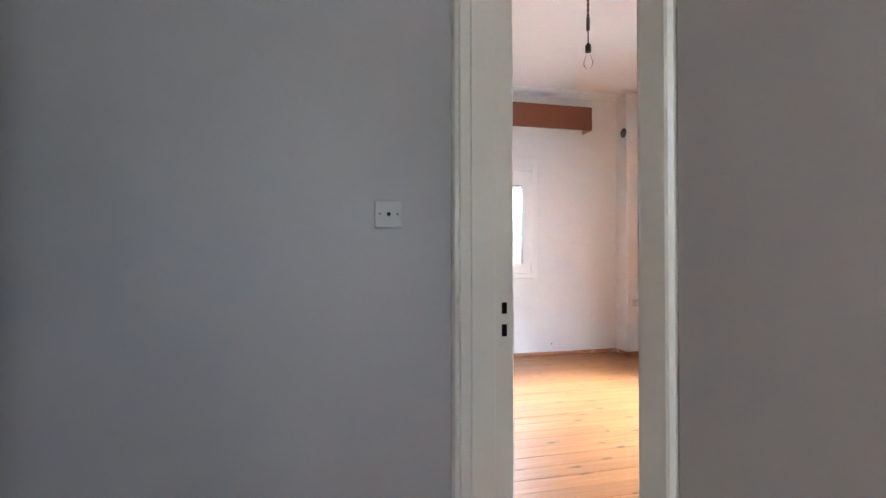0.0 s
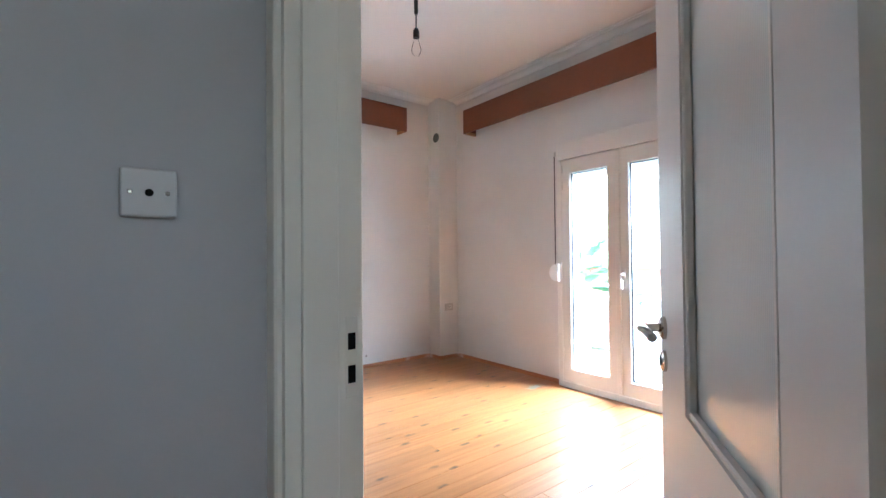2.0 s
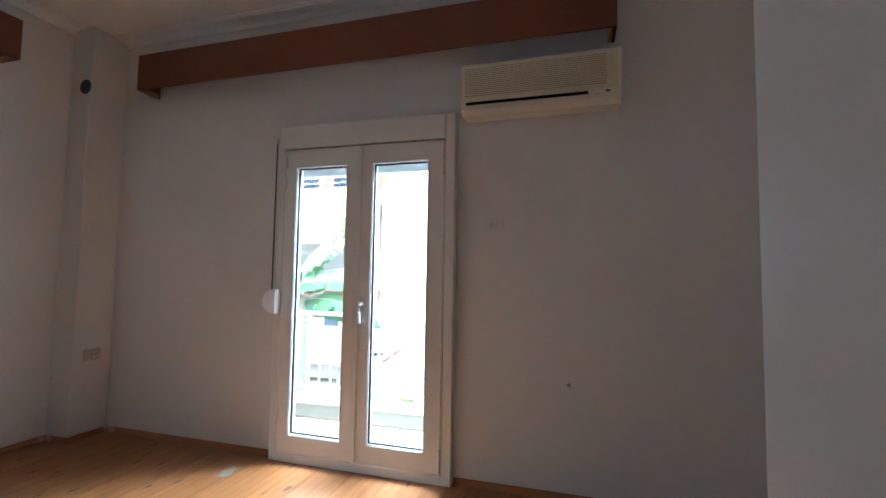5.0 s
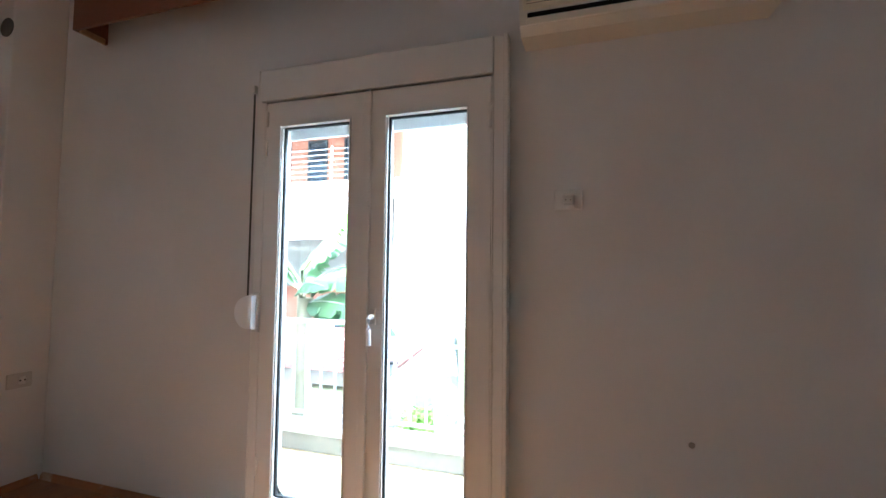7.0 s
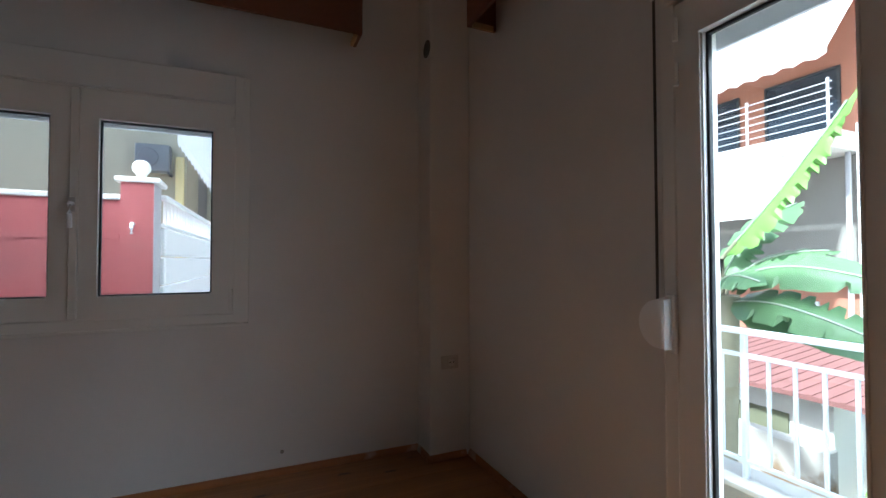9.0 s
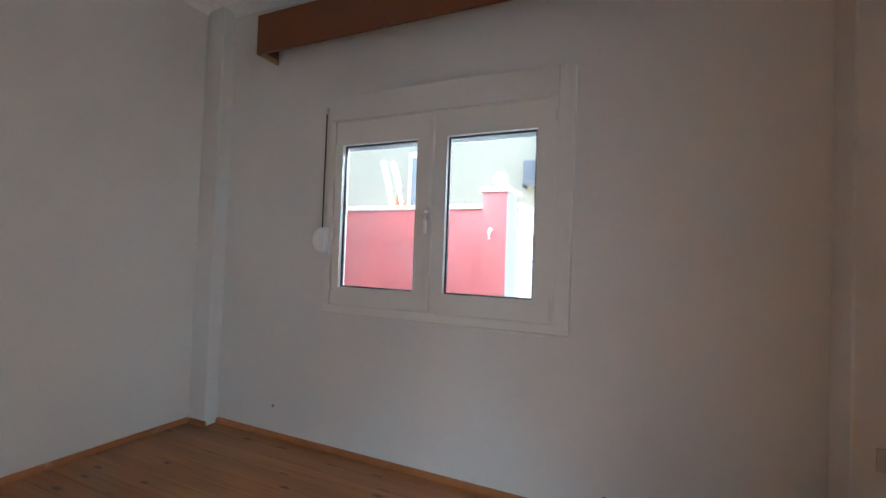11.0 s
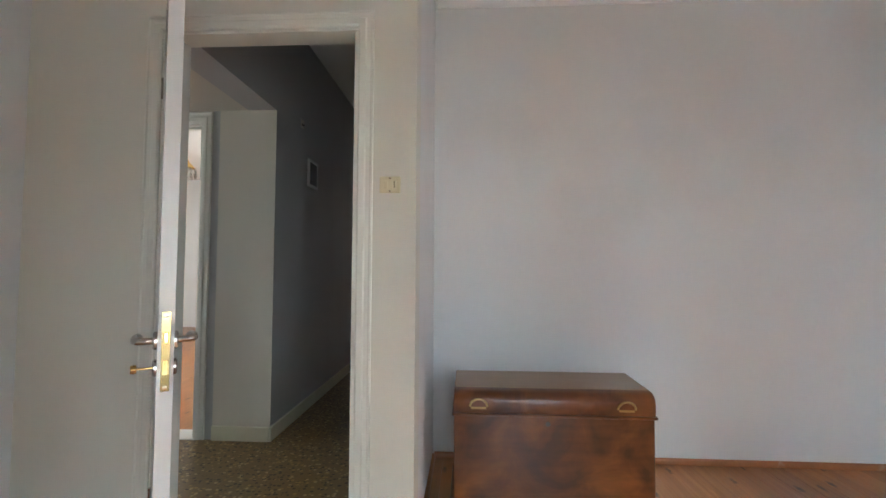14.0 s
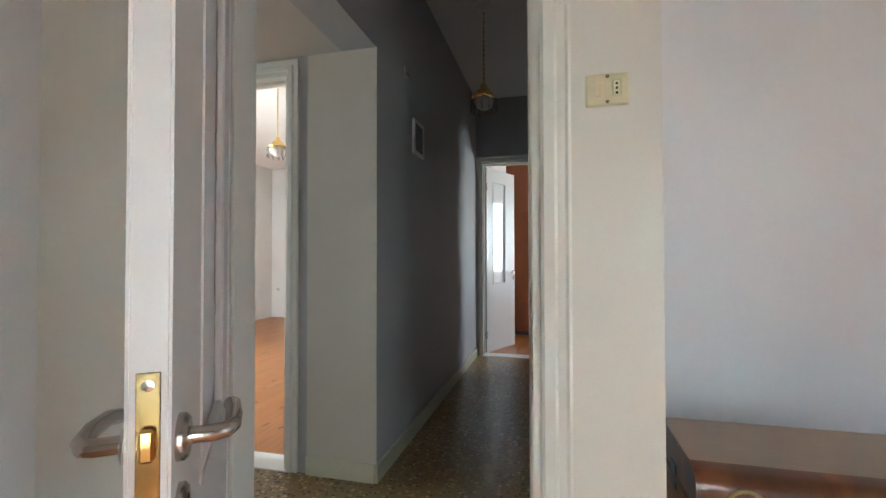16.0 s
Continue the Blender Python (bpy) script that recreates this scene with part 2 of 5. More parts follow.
def chest_wood_mat():
    m = bpy.data.materials.new("mahogany_veneer")
    m.use_nodes = True
    nt = m.node_tree
    N, L = nt.nodes, nt.links
    b = N["Principled BSDF"]
    tc, mp = N.new("ShaderNodeTexCoord"), N.new("ShaderNodeMapping")
    mp.inputs["Scale"].default_value = (2.5, 2.5, 2.5)
    mp.inputs["Rotation"].default_value = (0.5, 0.2, 0.1)
    L.new(tc.outputs["Object"], mp.inputs["Vector"])
    n = N.new("ShaderNodeTexNoise")
    n.inputs["Scale"].default_value, n.inputs["Detail"].default_value, n.inputs["Distortion"].default_value = 1.8, 7.0, 1.2
    L.new(mp.outputs[0], n.inputs["Vector"])
    w = N.new("ShaderNodeTexNoise")
    w.inputs["Scale"].default_value, w.inputs["Detail"].default_value = 40.0, 3.0
    mp2 = N.new("ShaderNodeMapping")
    mp2.inputs["Scale"].default_value = (1.0, 0.12, 1.0)
    L.new(tc.outputs["Object"], mp2.inputs["Vector"])
    L.new(mp2.outputs[0], w.inputs["Vector"])
    ad = N.new("ShaderNodeMath")
    ad.operation = "MULTIPLY_ADD"
    L.new(w.outputs["Fac"], ad.inputs[0])
    ad.inputs[1].default_value = 0.22
    L.new(n.outputs["Fac"], ad.inputs[2])
    r = N.new("ShaderNodeValToRGB")
    r.color_ramp.elements[0].position, r.color_ramp.elements[0].color = 0.42, (0.052, 0.0165, 0.004, 1)
    r.color_ramp.elements[1].position, r.color_ramp.elements[1].color = 0.85, (0.19, 0.062, 0.012, 1)
    r.color_ramp.elements.new(0.6).color = (0.102, 0.032, 0.007, 1)
    L.new(ad.outputs[0], r.inputs[0])
    L.new(r.outputs[0], b.inputs["Base Color"])
    b.inputs["Roughness"].default_value = 0.33
    b.inputs["Coat Weight"].default_value, b.inputs["Coat Roughness"].default_value = 0.3, 0.14
    b.inputs["Specular IOR Level"].default_value = 0.35
    return m


M_WALL = mat("white_plaster_paint", (0.76, 0.74, 0.72), 0.75, var=0.03, scale=0.9, grain=0.015, grain_scale=25, bump=0.10, bump_scale=9, tint=(0.66, 0.63, 0.59), tint_scale=0.8, tint_low=0.55, tint_high=0.85)
M_DOORWALL = mat("cream_gloss_paint", (0.70, 0.66, 0.57), 0.42, var=0.03, scale=1.5, bump=0.06, bump_scale=7)
M_HALL = mat("grey_blue_paint", (0.44, 0.42, 0.41), 0.55, var=0.05, scale=1.1, bump=0.08, bump_scale=6, tint=(0.40, 0.385, 0.375), tint_scale=1.3)
M_HALLCREAM = mat("pale_green_cream_paint", (0.58, 0.525, 0.44), 0.5, var=0.05, scale=1.1, bump=0.08, bump_scale=6)
M_CEIL = mat("ceiling_white", (0.80, 0.77, 0.74), 0.85, var=0.02, scale=0.8, bump=0.05, bump_scale=12)
M_CORNICE = mat("cornice_plaster", (0.86, 0.85, 0.83), 0.6, var=0.02, scale=3)
M_PLANK = plank_mat()
M_GAP = mat("floor_gap_dirt", (0.05, 0.03, 0.018), 0.9, var=0.2, scale=8)
M_TERR = terrazzo_mat()
M_SKIRT = mat("pine_quarter_round", (0.37, 0.15, 0.05), 0.4, var=0.18, scale=5, grain=0.1, grain_scale=50, tint=(0.62, 0.55, 0.48), tint_scale=4, tint_low=0.62, tint_high=0.75)
M_HSKIRT = mat("cream_marble_skirting", (0.60, 0.56, 0.42), 0.4, var=0.10, scale=9)
M_DOOR = mat("white_door_paint", (0.74, 0.71, 0.67), 0.36, var=0.03, scale=2.5, bump=0.05, bump_scale=14)
M_TRIM = mat("cream_trim_paint", (0.74, 0.71, 0.63), 0.38, var=0.04, scale=4, bump=0.06, bump_scale=18)
M_PVC = mat("white_pvc", (0.79, 0.77, 0.73), 0.35, var=0.02, scale=4)
M_PVC2 = mat("grey_white_pvc_box", (0.74, 0.73, 0.71), 0.45, var=0.02, scale=4)
M_GASKET = mat("black_gasket", (0.02, 0.02, 0.022), 0.6)
M_SHUT = mat("grey_shutter_slat", (0.50, 0.51, 0.52), 0.5, var=0.05, scale=10)
M_PELMET = mat("red_brown_varnished_board", (0.170, 0.053, 0.020), 0.42, var=0.15, scale=2, grain=0.15, grain_scale=40, stretch=(1, 1, 1), coat=0.15)
M_PELMETEND = mat("pale_wood_bracket", (0.50, 0.30, 0.15), 0.5, var=0.15, scale=9)
M_NICKEL = mat("satin_nickel", (0.50, 0.45, 0.40), 0.20, metal=1.0, var=0.05, scale=20)
M_BRASS = mat("polished_brass", (0.72, 0.50, 0.17), 0.06, metal=1.0, var=0.12, scale=30)
M_OLDBRASS = mat("aged_brass", (0.36, 0.25, 0.11), 0.38, metal=1.0, var=0.2, scale=40)
# near-black on flat pieces for the dark inside holes and slots; badge too
M_NEARBLACK = mat("black_of_holes_and_badge", (0.006, 0.0055, 0.005), 0.8, spec=0.1)
M_PLATE = mat("white_plastic_plate", (0.74, 0.72, 0.69), 0.35, var=0.02, scale=10)
M_OLDPLATE = mat("yellowed_plastic", (0.70, 0.63, 0.40), 0.35, var=0.06, scale=20)
M_AC = mat("yellowed_abs", (0.72, 0.66, 0.48), 0.4, var=0.03, scale=5)
M_ACLIGHT = mat("cream_abs", (0.76, 0.71, 0.60), 0.4, var=0.03, scale=5)
M_CHEST = chest_wood_mat()
M_CHESTTOP = mat("pale_veneer_top", (0.28, 0.185, 0.11), 0.42, var=0.16, scale=3, grain=0.12, grain_scale=50, stretch=(1, 0.2, 1), coat=0.25, rough_var=0.08)
M_CORD = mat("black_twisted_cord", (0.02, 0.018, 0.017), 0.6)
M_BULB = glass_mat("clear_bulb_glass", ior=1.12)
M_GLASS = glass_mat("clear_pane")
M_REED = reeded_mat("reeded_glass")
M_CABLE = mat("grey_strap", (0.07, 0.065, 0.06), 0.7, var=0.1, scale=40)
M_PATCH = mat("grey_filler", (0.33, 0.30, 0.26), 0.7, var=0.15, scale=20)
M_BRIGHT = mat("bright_white_plastic", (0.93, 0.94, 0.96), 0.3, var=0.02, scale=10)
SSS = M_BRIGHT.node_tree.nodes["Principled BSDF"].inputs      # thin translucent plastic
SSS["Subsurface Weight"].default_value, SSS["Subsurface Scale"].default_value = 0.85, 0.06
SSS["Subsurface Radius"].default_value = (1.0, 1.0, 1.0)
M_SOCKET = mat("dulled_plastic", (0.58, 0.55, 0.52), 0.4, var=0.04, scale=10)
# dark colour painting the shadow gaps between the grille slats
M_ACGAP = mat("grille_shadow_colour", (0.22, 0.19, 0.12), 0.6, var=0.05, scale=8)
M_MARBLE = mat("white_marble", (0.72, 0.71, 0.68), 0.3, var=0.06, scale=6)
M_WARDROBE = mat("orange_brown_laminate", (0.27, 0.085, 0.028), 0.4, var=0.14, scale=3, grain=0.1, grain_scale=30, stretch=(1, 1, 0.15))
M_RAIL = mat("white_rail_paint", (0.78, 0.80, 0.82), 0.4, var=0.04, scale=6)
M_CONC = mat("weathered_concrete", (0.22, 0.22, 0.205), 0.85, var=0.15, scale=3, grain=0.12, grain_scale=30, bump=0.4, bump_scale=30, tint=(0.15, 0.15, 0.135), tint_scale=2)
M_BALC = mat("speckled_balcony_floor", (0.58, 0.47, 0.29), 0.7, var=0.12, scale=6, grain=0.3, grain_scale=45, bump=0.1, tint=(0.25, 0.17, 0.10), tint_scale=14, tint_low=0.6, tint_high=0.7)
M_PINK = mat("pink_red_render", (0.44, 0.125, 0.125), 0.8, var=0.10, scale=1.2, grain=0.06, grain_scale=40, bump=0.2, bump_scale=40, tint=(0.40, 0.15, 0.15), tint_scale=1.6)
M_GREYPOST = mat("grey_render", (0.46, 0.46, 0.48), 0.8, var=0.12, scale=3, bump=0.2, bump_scale=30)
M_WHITEOUT = mat("white_render", (0.80, 0.79, 0.75), 0.85, var=0.05, scale=0.7, grain=0.03, grain_scale=12, bump=0.15, bump_scale=25, tint=(0.66, 0.62, 0.50), tint_scale=0.6, tint_low=0.6, tint_high=0.85)
M_BEIGEOUT = mat("pale_yellow_render", (0.37, 0.335, 0.245), 0.85, var=0.06, scale=1, bump=0.15, bump_scale=25)
M_ORANGE = mat("terracotta_render", (0.44, 0.20, 0.13), 0.85, var=0.12, scale=1.0, grain=0.05, bump=0.15)
M_GREYOUT = mat("grey_blockwork_and_shade", (0.33, 0.32, 0.29), 0.9, var=0.15, scale=1.5, grain=0.1, grain_scale=20, bump=0.3, bump_scale=15)
M_DARKWIN = mat("dark_window_glass", (0.035, 0.045, 0.06), 0.08)
M_CURTAIN = mat("pale_blue_curtain", (0.13, 0.17, 0.23), 0.8, var=0.15, scale=8)
M_AWNING = mat("white_awning_canvas", (0.80, 0.78, 0.74), 0.9, var=0.04, scale=2)
M_ROOF = mat("red_sheet_roof", (0.22, 0.10, 0.09), 0.7, var=0.2, scale=3, grain=0.1)
M_IRON = mat("dark_iron", (0.05, 0.055, 0.06), 0.5, var=0.1, scale=10)
M_GROUND = mat("yard_concrete", (0.40, 0.39, 0.36), 0.9, var=0.12, scale=0.5, grain=0.1, grain_scale=8, bump=0.2, bump_scale=20, tint=(0.27, 0.26, 0.23), tint_scale=0.4)
M_LEAF = mat("banana_leaf", (0.13, 0.225, 0.10), 0.40, var=0.25, scale=3, grain=0.2, grain_scale=14, bump=0.1, bump_scale=25)
M_LEAFY = mat("young_banana_leaf", (0.18, 0.35, 0.07), 0.42, var=0.2, scale=4, bump=0.1, bump_scale=25)
M_STEM = mat("banana_stem", (0.30, 0.28, 0.19), 0.6, var=0.25, scale=6)
M_BUSH = mat("shrub_leaf", (0.20, 0.33, 0.07), 0.55, var=0.35, scale=9)
M_BUSH2 = mat("grey_green_leaf", (0.40, 0.45, 0.36), 0.6, var=0.2, scale=9)
M_TARP = mat("white_blue_sheet", (0.40, 0.43, 0.47), 0.6, var=0.3, scale=5, tint=(0.10, 0.11, 0.13), tint_scale=4, tint_low=0.58, tint_high=0.64, bump=0.3, bump_scale=6)
M_TIMBER = mat("weathered_timber", (0.17, 0.175, 0.11), 0.8, var=0.2, scale=5)
M_CRYSTAL = glass_mat("crystal", (0.95, 0.93, 0.9))
M_YELLOW = mat("yellow_render", (0.66, 0.56, 0.28), 0.8, var=0.08, scale=3)
M_GREYWIN = mat("grey_blind_behind_glass", (0.30, 0.31, 0.30), 0.25, var=0.05, scale=2)
# white rail paint with the balcony's bluish shade mixed into its colour
M_RAILING = mat("white_railing_paint_shaded", (0.50, 0.54, 0.60), 0.4, var=0.06, scale=6)
M_AERIAL = mat("greyed_plastic", (0.50, 0.475, 0.45), 0.4, var=0.04, scale=10)
# beige render darkened for the shade on the set-back wall
M_SHADEWALL = mat("beige_render_shade_toned", (0.27, 0.24, 0.22), 0.85, var=0.08, scale=1.2, bump=0.15, bump_scale=25)
M_OLDWALL = mat("stained_old_render", (0.48, 0.45, 0.40), 0.9, var=0.15, scale=2, grain=0.1, grain_scale=20, bump=0.3, bump_scale=18, tint=(0.22, 0.15, 0.09), tint_scale=1.6, tint_low=0.5, tint_high=0.58)
# condenser enamel with the canopy's shade put into the grey
M_SHUTCASE = mat("grey_enamel_in_shade", (0.16, 0.165, 0.17), 0.6, var=0.1, scale=6)
M_COPING = mat("weathered_pale_stone", (0.40, 0.39, 0.365), 0.7, var=0.12, scale=4, grain=0.1, grain_scale=30)
# polished brass darkened in colour for the dim room it mirrors
M_LOCK = mat("brass_plate_dark_reflection", (0.26, 0.18, 0.07), 0.16, metal=1.0, var=0.25, scale=40)
# white paint raised in colour to carry the glare on the fence
M_FENCE = mat("white_fence_paint_glare", (0.90, 0.91, 0.92), 0.45, var=0.03, scale=5)
M_GREYMETAL = mat("grey_grille", (0.13, 0.13, 0.14), 0.5, var=0.1, scale=20)


# ---- building helpers ----
def box(bm, x0, x1, y0, y1, z0, z1, bevel=0.0, seg=1):
    r = bmesh.ops.create_cube(bm, size=1.0)
    for v in r["verts"]:
        v.co = Vector((x0 + (v.co.x + 0.5) * (x1 - x0), y0 + (v.co.y + 0.5) * (y1 - y0), z0 + (v.co.z + 0.5) * (z1 - z0)))
    if bevel:
        es = {e for v in r["verts"] for e in v.link_edges}
        bmesh.ops.bevel(bm, geom=list(es), offset=bevel, segments=seg, affect="EDGES", profile=0.5)
    return bm


def bx(*a, bevel=0.0, seg=1):
    return box(bmesh.new(), *a, bevel=bevel, seg=seg)


def rod(bm, p0, p1, r0, r1=None, seg=12):
    p0, p1 = Vector(p0), Vector(p1)
    d = p1 - p0
    m = Matrix.Translation((p0 + p1) / 2) @ d.to_track_quat("Z", "Y").to_matrix().to_4x4()
    bmesh.ops.create_cone(bm, cap_ends=True, segments=seg, radius1=r0, radius2=r0 if r1 is None else r1, depth=d.length, matrix=m)
    return bm


def rd(*a, **k):
    return rod(bmesh.new(), *a, **k)


def tube(bm, pts, r, seg=10):
    """A bent round bar through pts."""
    pts = [Vector(p) for p in pts]
    rings = []
    for i, p in enumerate(pts):
        d = (pts[min(i + 1, len(pts) - 1)] - pts[max(i - 1, 0)]).normalized()
        q = d.to_track_quat("Z", "Y")
        rings.append([bm.verts.new(p + q @ Vector((r * math.cos(2 * math.pi * k / seg), r * math.sin(2 * math.pi * k / seg), 0))) for k in range(seg)])
    for a, b in zip(rings, rings[1:]):
        for k in range(seg):
            bm.faces.new((a[k], a[(k + 1) % seg], b[(k + 1) % seg], b[k]))
    bm.faces.new(rings[0][::-1])
    bm.faces.new(rings[-1])
    return bm


def lathe(bm, profile, c=(0, 0, 0), seg=20, axis="Z"):
    """Turns (radius, height) pairs round an axis."""
    rings = []
    for r, h in profile:
        ring = []
        for k in range(seg):
            a = 2 * math.pi * k / seg
            u, w = r * math.cos(a), r * math.sin(a)
            p = (u, w, h) if axis == "Z" else (h, u, w) if axis == "X" else (w, h, u)
            ring.append(bm.verts.new(Vector(c) + Vector(p)))
        rings.append(ring)
    for a, b in zip(rings, rings[1:]):
        for k in range(seg):
            bm.faces.new((a[k], a[(k + 1) % seg], b[(k + 1) % seg], b[k]))
    bm.faces.new(rings[0][::-1])
    bm.faces.new(rings[-1])
    return bm


def extrude_profile(bm, pts, axis, a, b):
    """A bar with the cross-section pts, from a to b along axis x or y. pts are (across, up)."""
    def place(p, s):
        return (s, p[0], p[1]) if axis == "x" else (p[0], s, p[1]) if axis == "y" else (p[0], p[1], s)
    va, vb = [bm.verts.new(place(p, a)) for p in pts], [bm.verts.new(place(p, b)) for p in pts]
    n = len(pts)
    for i in range(n):
        bm.faces.new((va[i], va[(i + 1) % n], vb[(i + 1) % n], vb[i]))
    bm.faces.new(va[::-1])
    bm.faces.new(vb)
    return bm


def to_mesh(name, bm, material, smooth=False):
    bmesh.ops.recalc_face_normals(bm, faces=bm.faces)
    me = bpy.data.meshes.new(name)
    if smooth:
        for f in bm.faces:
            f.smooth = True
        for e in bm.edges:
            if len(e.link_faces) == 2 and e.calc_face_angle(0) > 0.7:
                e.smooth = False
    bm.to_mesh(me)
    bm.free()
    me.materials.append(material)
    return me


def solid(name, bm, material, label="", category="", kind="", smooth=False, group=""):
    return tagged(new(name, to_mesh(name, bm, material, smooth)), label, category, group, kind)


def thing(name, at, label, category, rz=0.0, group="", kind=""):
    ob = new(name)
    ob.empty_display_size = 0.1
    ob.matrix_world = pose(*at, 0, 0, rz)
    return tagged(ob, label, category, group, kind)


def part(name, bm, material, parent, label="", smooth=False):
    ob = new(name, to_mesh(name, bm, material, smooth))
    ob.parent = parent
    return tagged(ob, label)


def wall_mesh(axis, t0, t1, a0, a1, z0, z1, holes=()):
    """A wall of thickness t0..t1 along axis from a0 to a1, with openings (a, b, low, high) right through it."""
    bm = bmesh.new()
    us = sorted({a0, a1, *[v for h in holes for v in h[:2]]})
    zs = sorted({z0, z1, *[v for h in holes for v in h[2:]]})

    def full(i, k):
        if not (0 <= i < len(us) - 1 and 0 <= k < len(zs) - 1):
            return False
        u, z = (us[i] + us[i + 1]) / 2, (zs[k] + zs[k + 1]) / 2
        return not any(h[0] < u < h[1] and h[2] < z < h[3] for h in holes)

    def P(u, t, z):
        return bm.verts.new((u, t, z) if axis == "x" else (t, u, z))

    for i in range(len(us) - 1):
        for k in range(len(zs) - 1):
            if not full(i, k):
                continue
            u0, u1, w0, w1 = us[i], us[i + 1], zs[k], zs[k + 1]
            for t in (t0, t1):
                bm.faces.new((P(u0, t, w0), P(u1, t, w0), P(u1, t, w1), P(u0, t, w1)))
            for di, dk, q in ((-1, 0, ((u0, w0), (u0, w1))), (1, 0, ((u1, w0), (u1, w1))), (0, -1, ((u0, w0), (u1, w0))), (0, 1, ((u0, w1), (u1, w1)))):
                if not full(i + di, k + dk):
                    (ua, wa), (ub, wb) = q
                    bm.faces.new((P(ua, t0, wa), P(ub, t0, wb), P(ub, t1, wb), P(ua, t1, wa)))
    bmesh.ops.remove_doubles(bm, verts=bm.verts, dist=0.0001)
    return bm


# ---- structure: bedroom ----
XW, XE, YN, YS, ZC = 0.29, 4.13, 5.70, 0.95, 2.94
DX0, DX1, DY0, DY1, DZ = 1.14, 1.30, 1.568, 2.445, 2.225        # door wall and its opening
HN, HS, HX, HZ, HE = 2.50, 1.555, 0.12, 3.08, -2.95           # hall: north face, south face, niche wall, ceiling, far end
HDZ = DZ + 0.02                                               # the head is higher on the hall side
WIN = (1.425, 2.82, 0.88, 2.15)
BAL = (2.88, 4.02, -0.10, 2.10)

solid("wall_north", wall_mesh("x", YN, YN + 0.12, XW - 0.2, XE + 0.12, -0.3, 3.2, [WIN]), M_WALL, "white painted plaster wall with a window", "wall", "structure")
solid("wall_east", wall_mesh("y", XE, XE + 0.12, YS - 0.2, YN, -0.3, 3.2, [BAL]), M_WALL, "white painted plaster wall with a balcony door", "wall", "structure")
solid("wall_west", wall_mesh("y", XW - 0.2, XW, HN + 0.19, YN, -0.3, 3.2), M_WALL, "plain white painted plaster wall", "wall", "structure")
solid("wall_south", wall_mesh("x", YS - 0.2, YS, DX1, XE, -0.3, 3.2), M_WALL, "plain white painted plaster wall", "wall", "structure")
solid("wall_door", wall_mesh("y", DX0, DX1, -0.6, HN + 0.19, -0.3, 3.2, [(DY0, DY1, -0.3, HDZ)]), M_DOORWALL, "cream painted wall round the bedroom doorway", "wall", "structure")
solid("wall_alcove", wall_mesh("x", HN, HN + 0.19, HE, DX0, -0.3, 3.2), M_WALL, "white painted wall between hall and bedroom", "wall", "structure")
solid("pillar_northeast", bx(3.865, XE + 0.002, 5.50, YN + 0.002, -0.05, ZC, bevel=0.008, seg=2), M_WALL, "white plastered corner pillar with a flue hole", "pillar", "structure")
solid("pillar_northwest", bx(XW - 0.002, 0.465, 5.60, YN + 0.002, -0.05, ZC, bevel=0.008, seg=2), M_WALL, "slim white plastered corner pillar", "pillar", "structure")
solid("ceiling", bx(XW - 0.2, XE + 0.1, YS - 0.2, YN + 0.1, ZC, ZC + 0.12), M_CEIL, "white plaster ceiling", "ceiling", "structure")

# cornice: cove below the ceiling and a flat band with a raised bead on it
def cornice_run(name, axis, at, sign, a, b):
    prof = [(0, -0.075), (0.014, -0.075), (0.016, -0.066), (0.012, -0.062), (0.018, -0.048), (0.032, -0.032), (0.054, -0.022), (0.078, -0.018), (0.080, -0.026), (0.094, -0.026), (0.097, -0.014), (0.122, -0.012), (0.126, 0.0), (0, 0.0)]
    bm = extrude_profile(bmesh.new(), [(at + sign * p, ZC - 0.001 + q * 0.55) for p, q in prof], axis, a, b)
    return solid(name, bm, M_CORNICE, "white moulded plaster cornice", "cornice", "structure", smooth=True)


cornice_run("trim_cornice_north", "x", YN, -1, 0.46, 3.865)
cornice_run("trim_cornice_east", "y", XE, -1, YS, 5.50)
cornice_run("trim_cornice_west", "y", XW, 1, HN + 0.19, 5.60)
cornice_run("trim_cornice_alcove", "x", HN + 0.19, 1, XW, DX1)
cornice_run("trim_cornice_door", "y", DX1, 1, YS, HN + 0.19)
cornice_run("trim_cornice_south", "x", YS, 1, DX1, XE)

# skirting strips
def skirt(name, axis, at, sign, a, b):
    h = 0.034
    prof = [(0, 0), (0.020, 0), (0.020, h * 0.3), (0.015, h * 0.75), (0.006, h), (0, h)]
    return solid(name, extrude_profile(bmesh.new(), [(at + sign * p, q) for p, q in prof], axis, a, b), M_SKIRT, "thin varnished pine skirting strip with paint smears", "skirting", "structure")


skirt("baseboard_west", "y", XW, 1, HN + 0.20, 5.60)
skirt("baseboard_north", "x", YN, -1, 0.47, 3.86)
skirt("baseboard_east", "y", XE, -1, 4.05, 5.49)
skirt("baseboard_east_south", "y", XE, -1, YS, 2.84)
skirt("baseboard_south", "x", YS, 1, DX1, XE)
skirt("baseboard_alcove", "x", HN + 0.19, 1, XW + 0.03, DX1)
skirt("baseboard_pillar", "x", 5.50, -1, 3.84, XE - 0.03)
skirt("baseboard_pillar_side", "y", 3.865, -1, 5.50, YN - 0.03)
skirt("baseboard_door_wall", "y", DX1, 1, YS, 1.50)
skirt("baseboard_pillar_west", "x", 5.60, -1, XW + 0.03, 0.48)

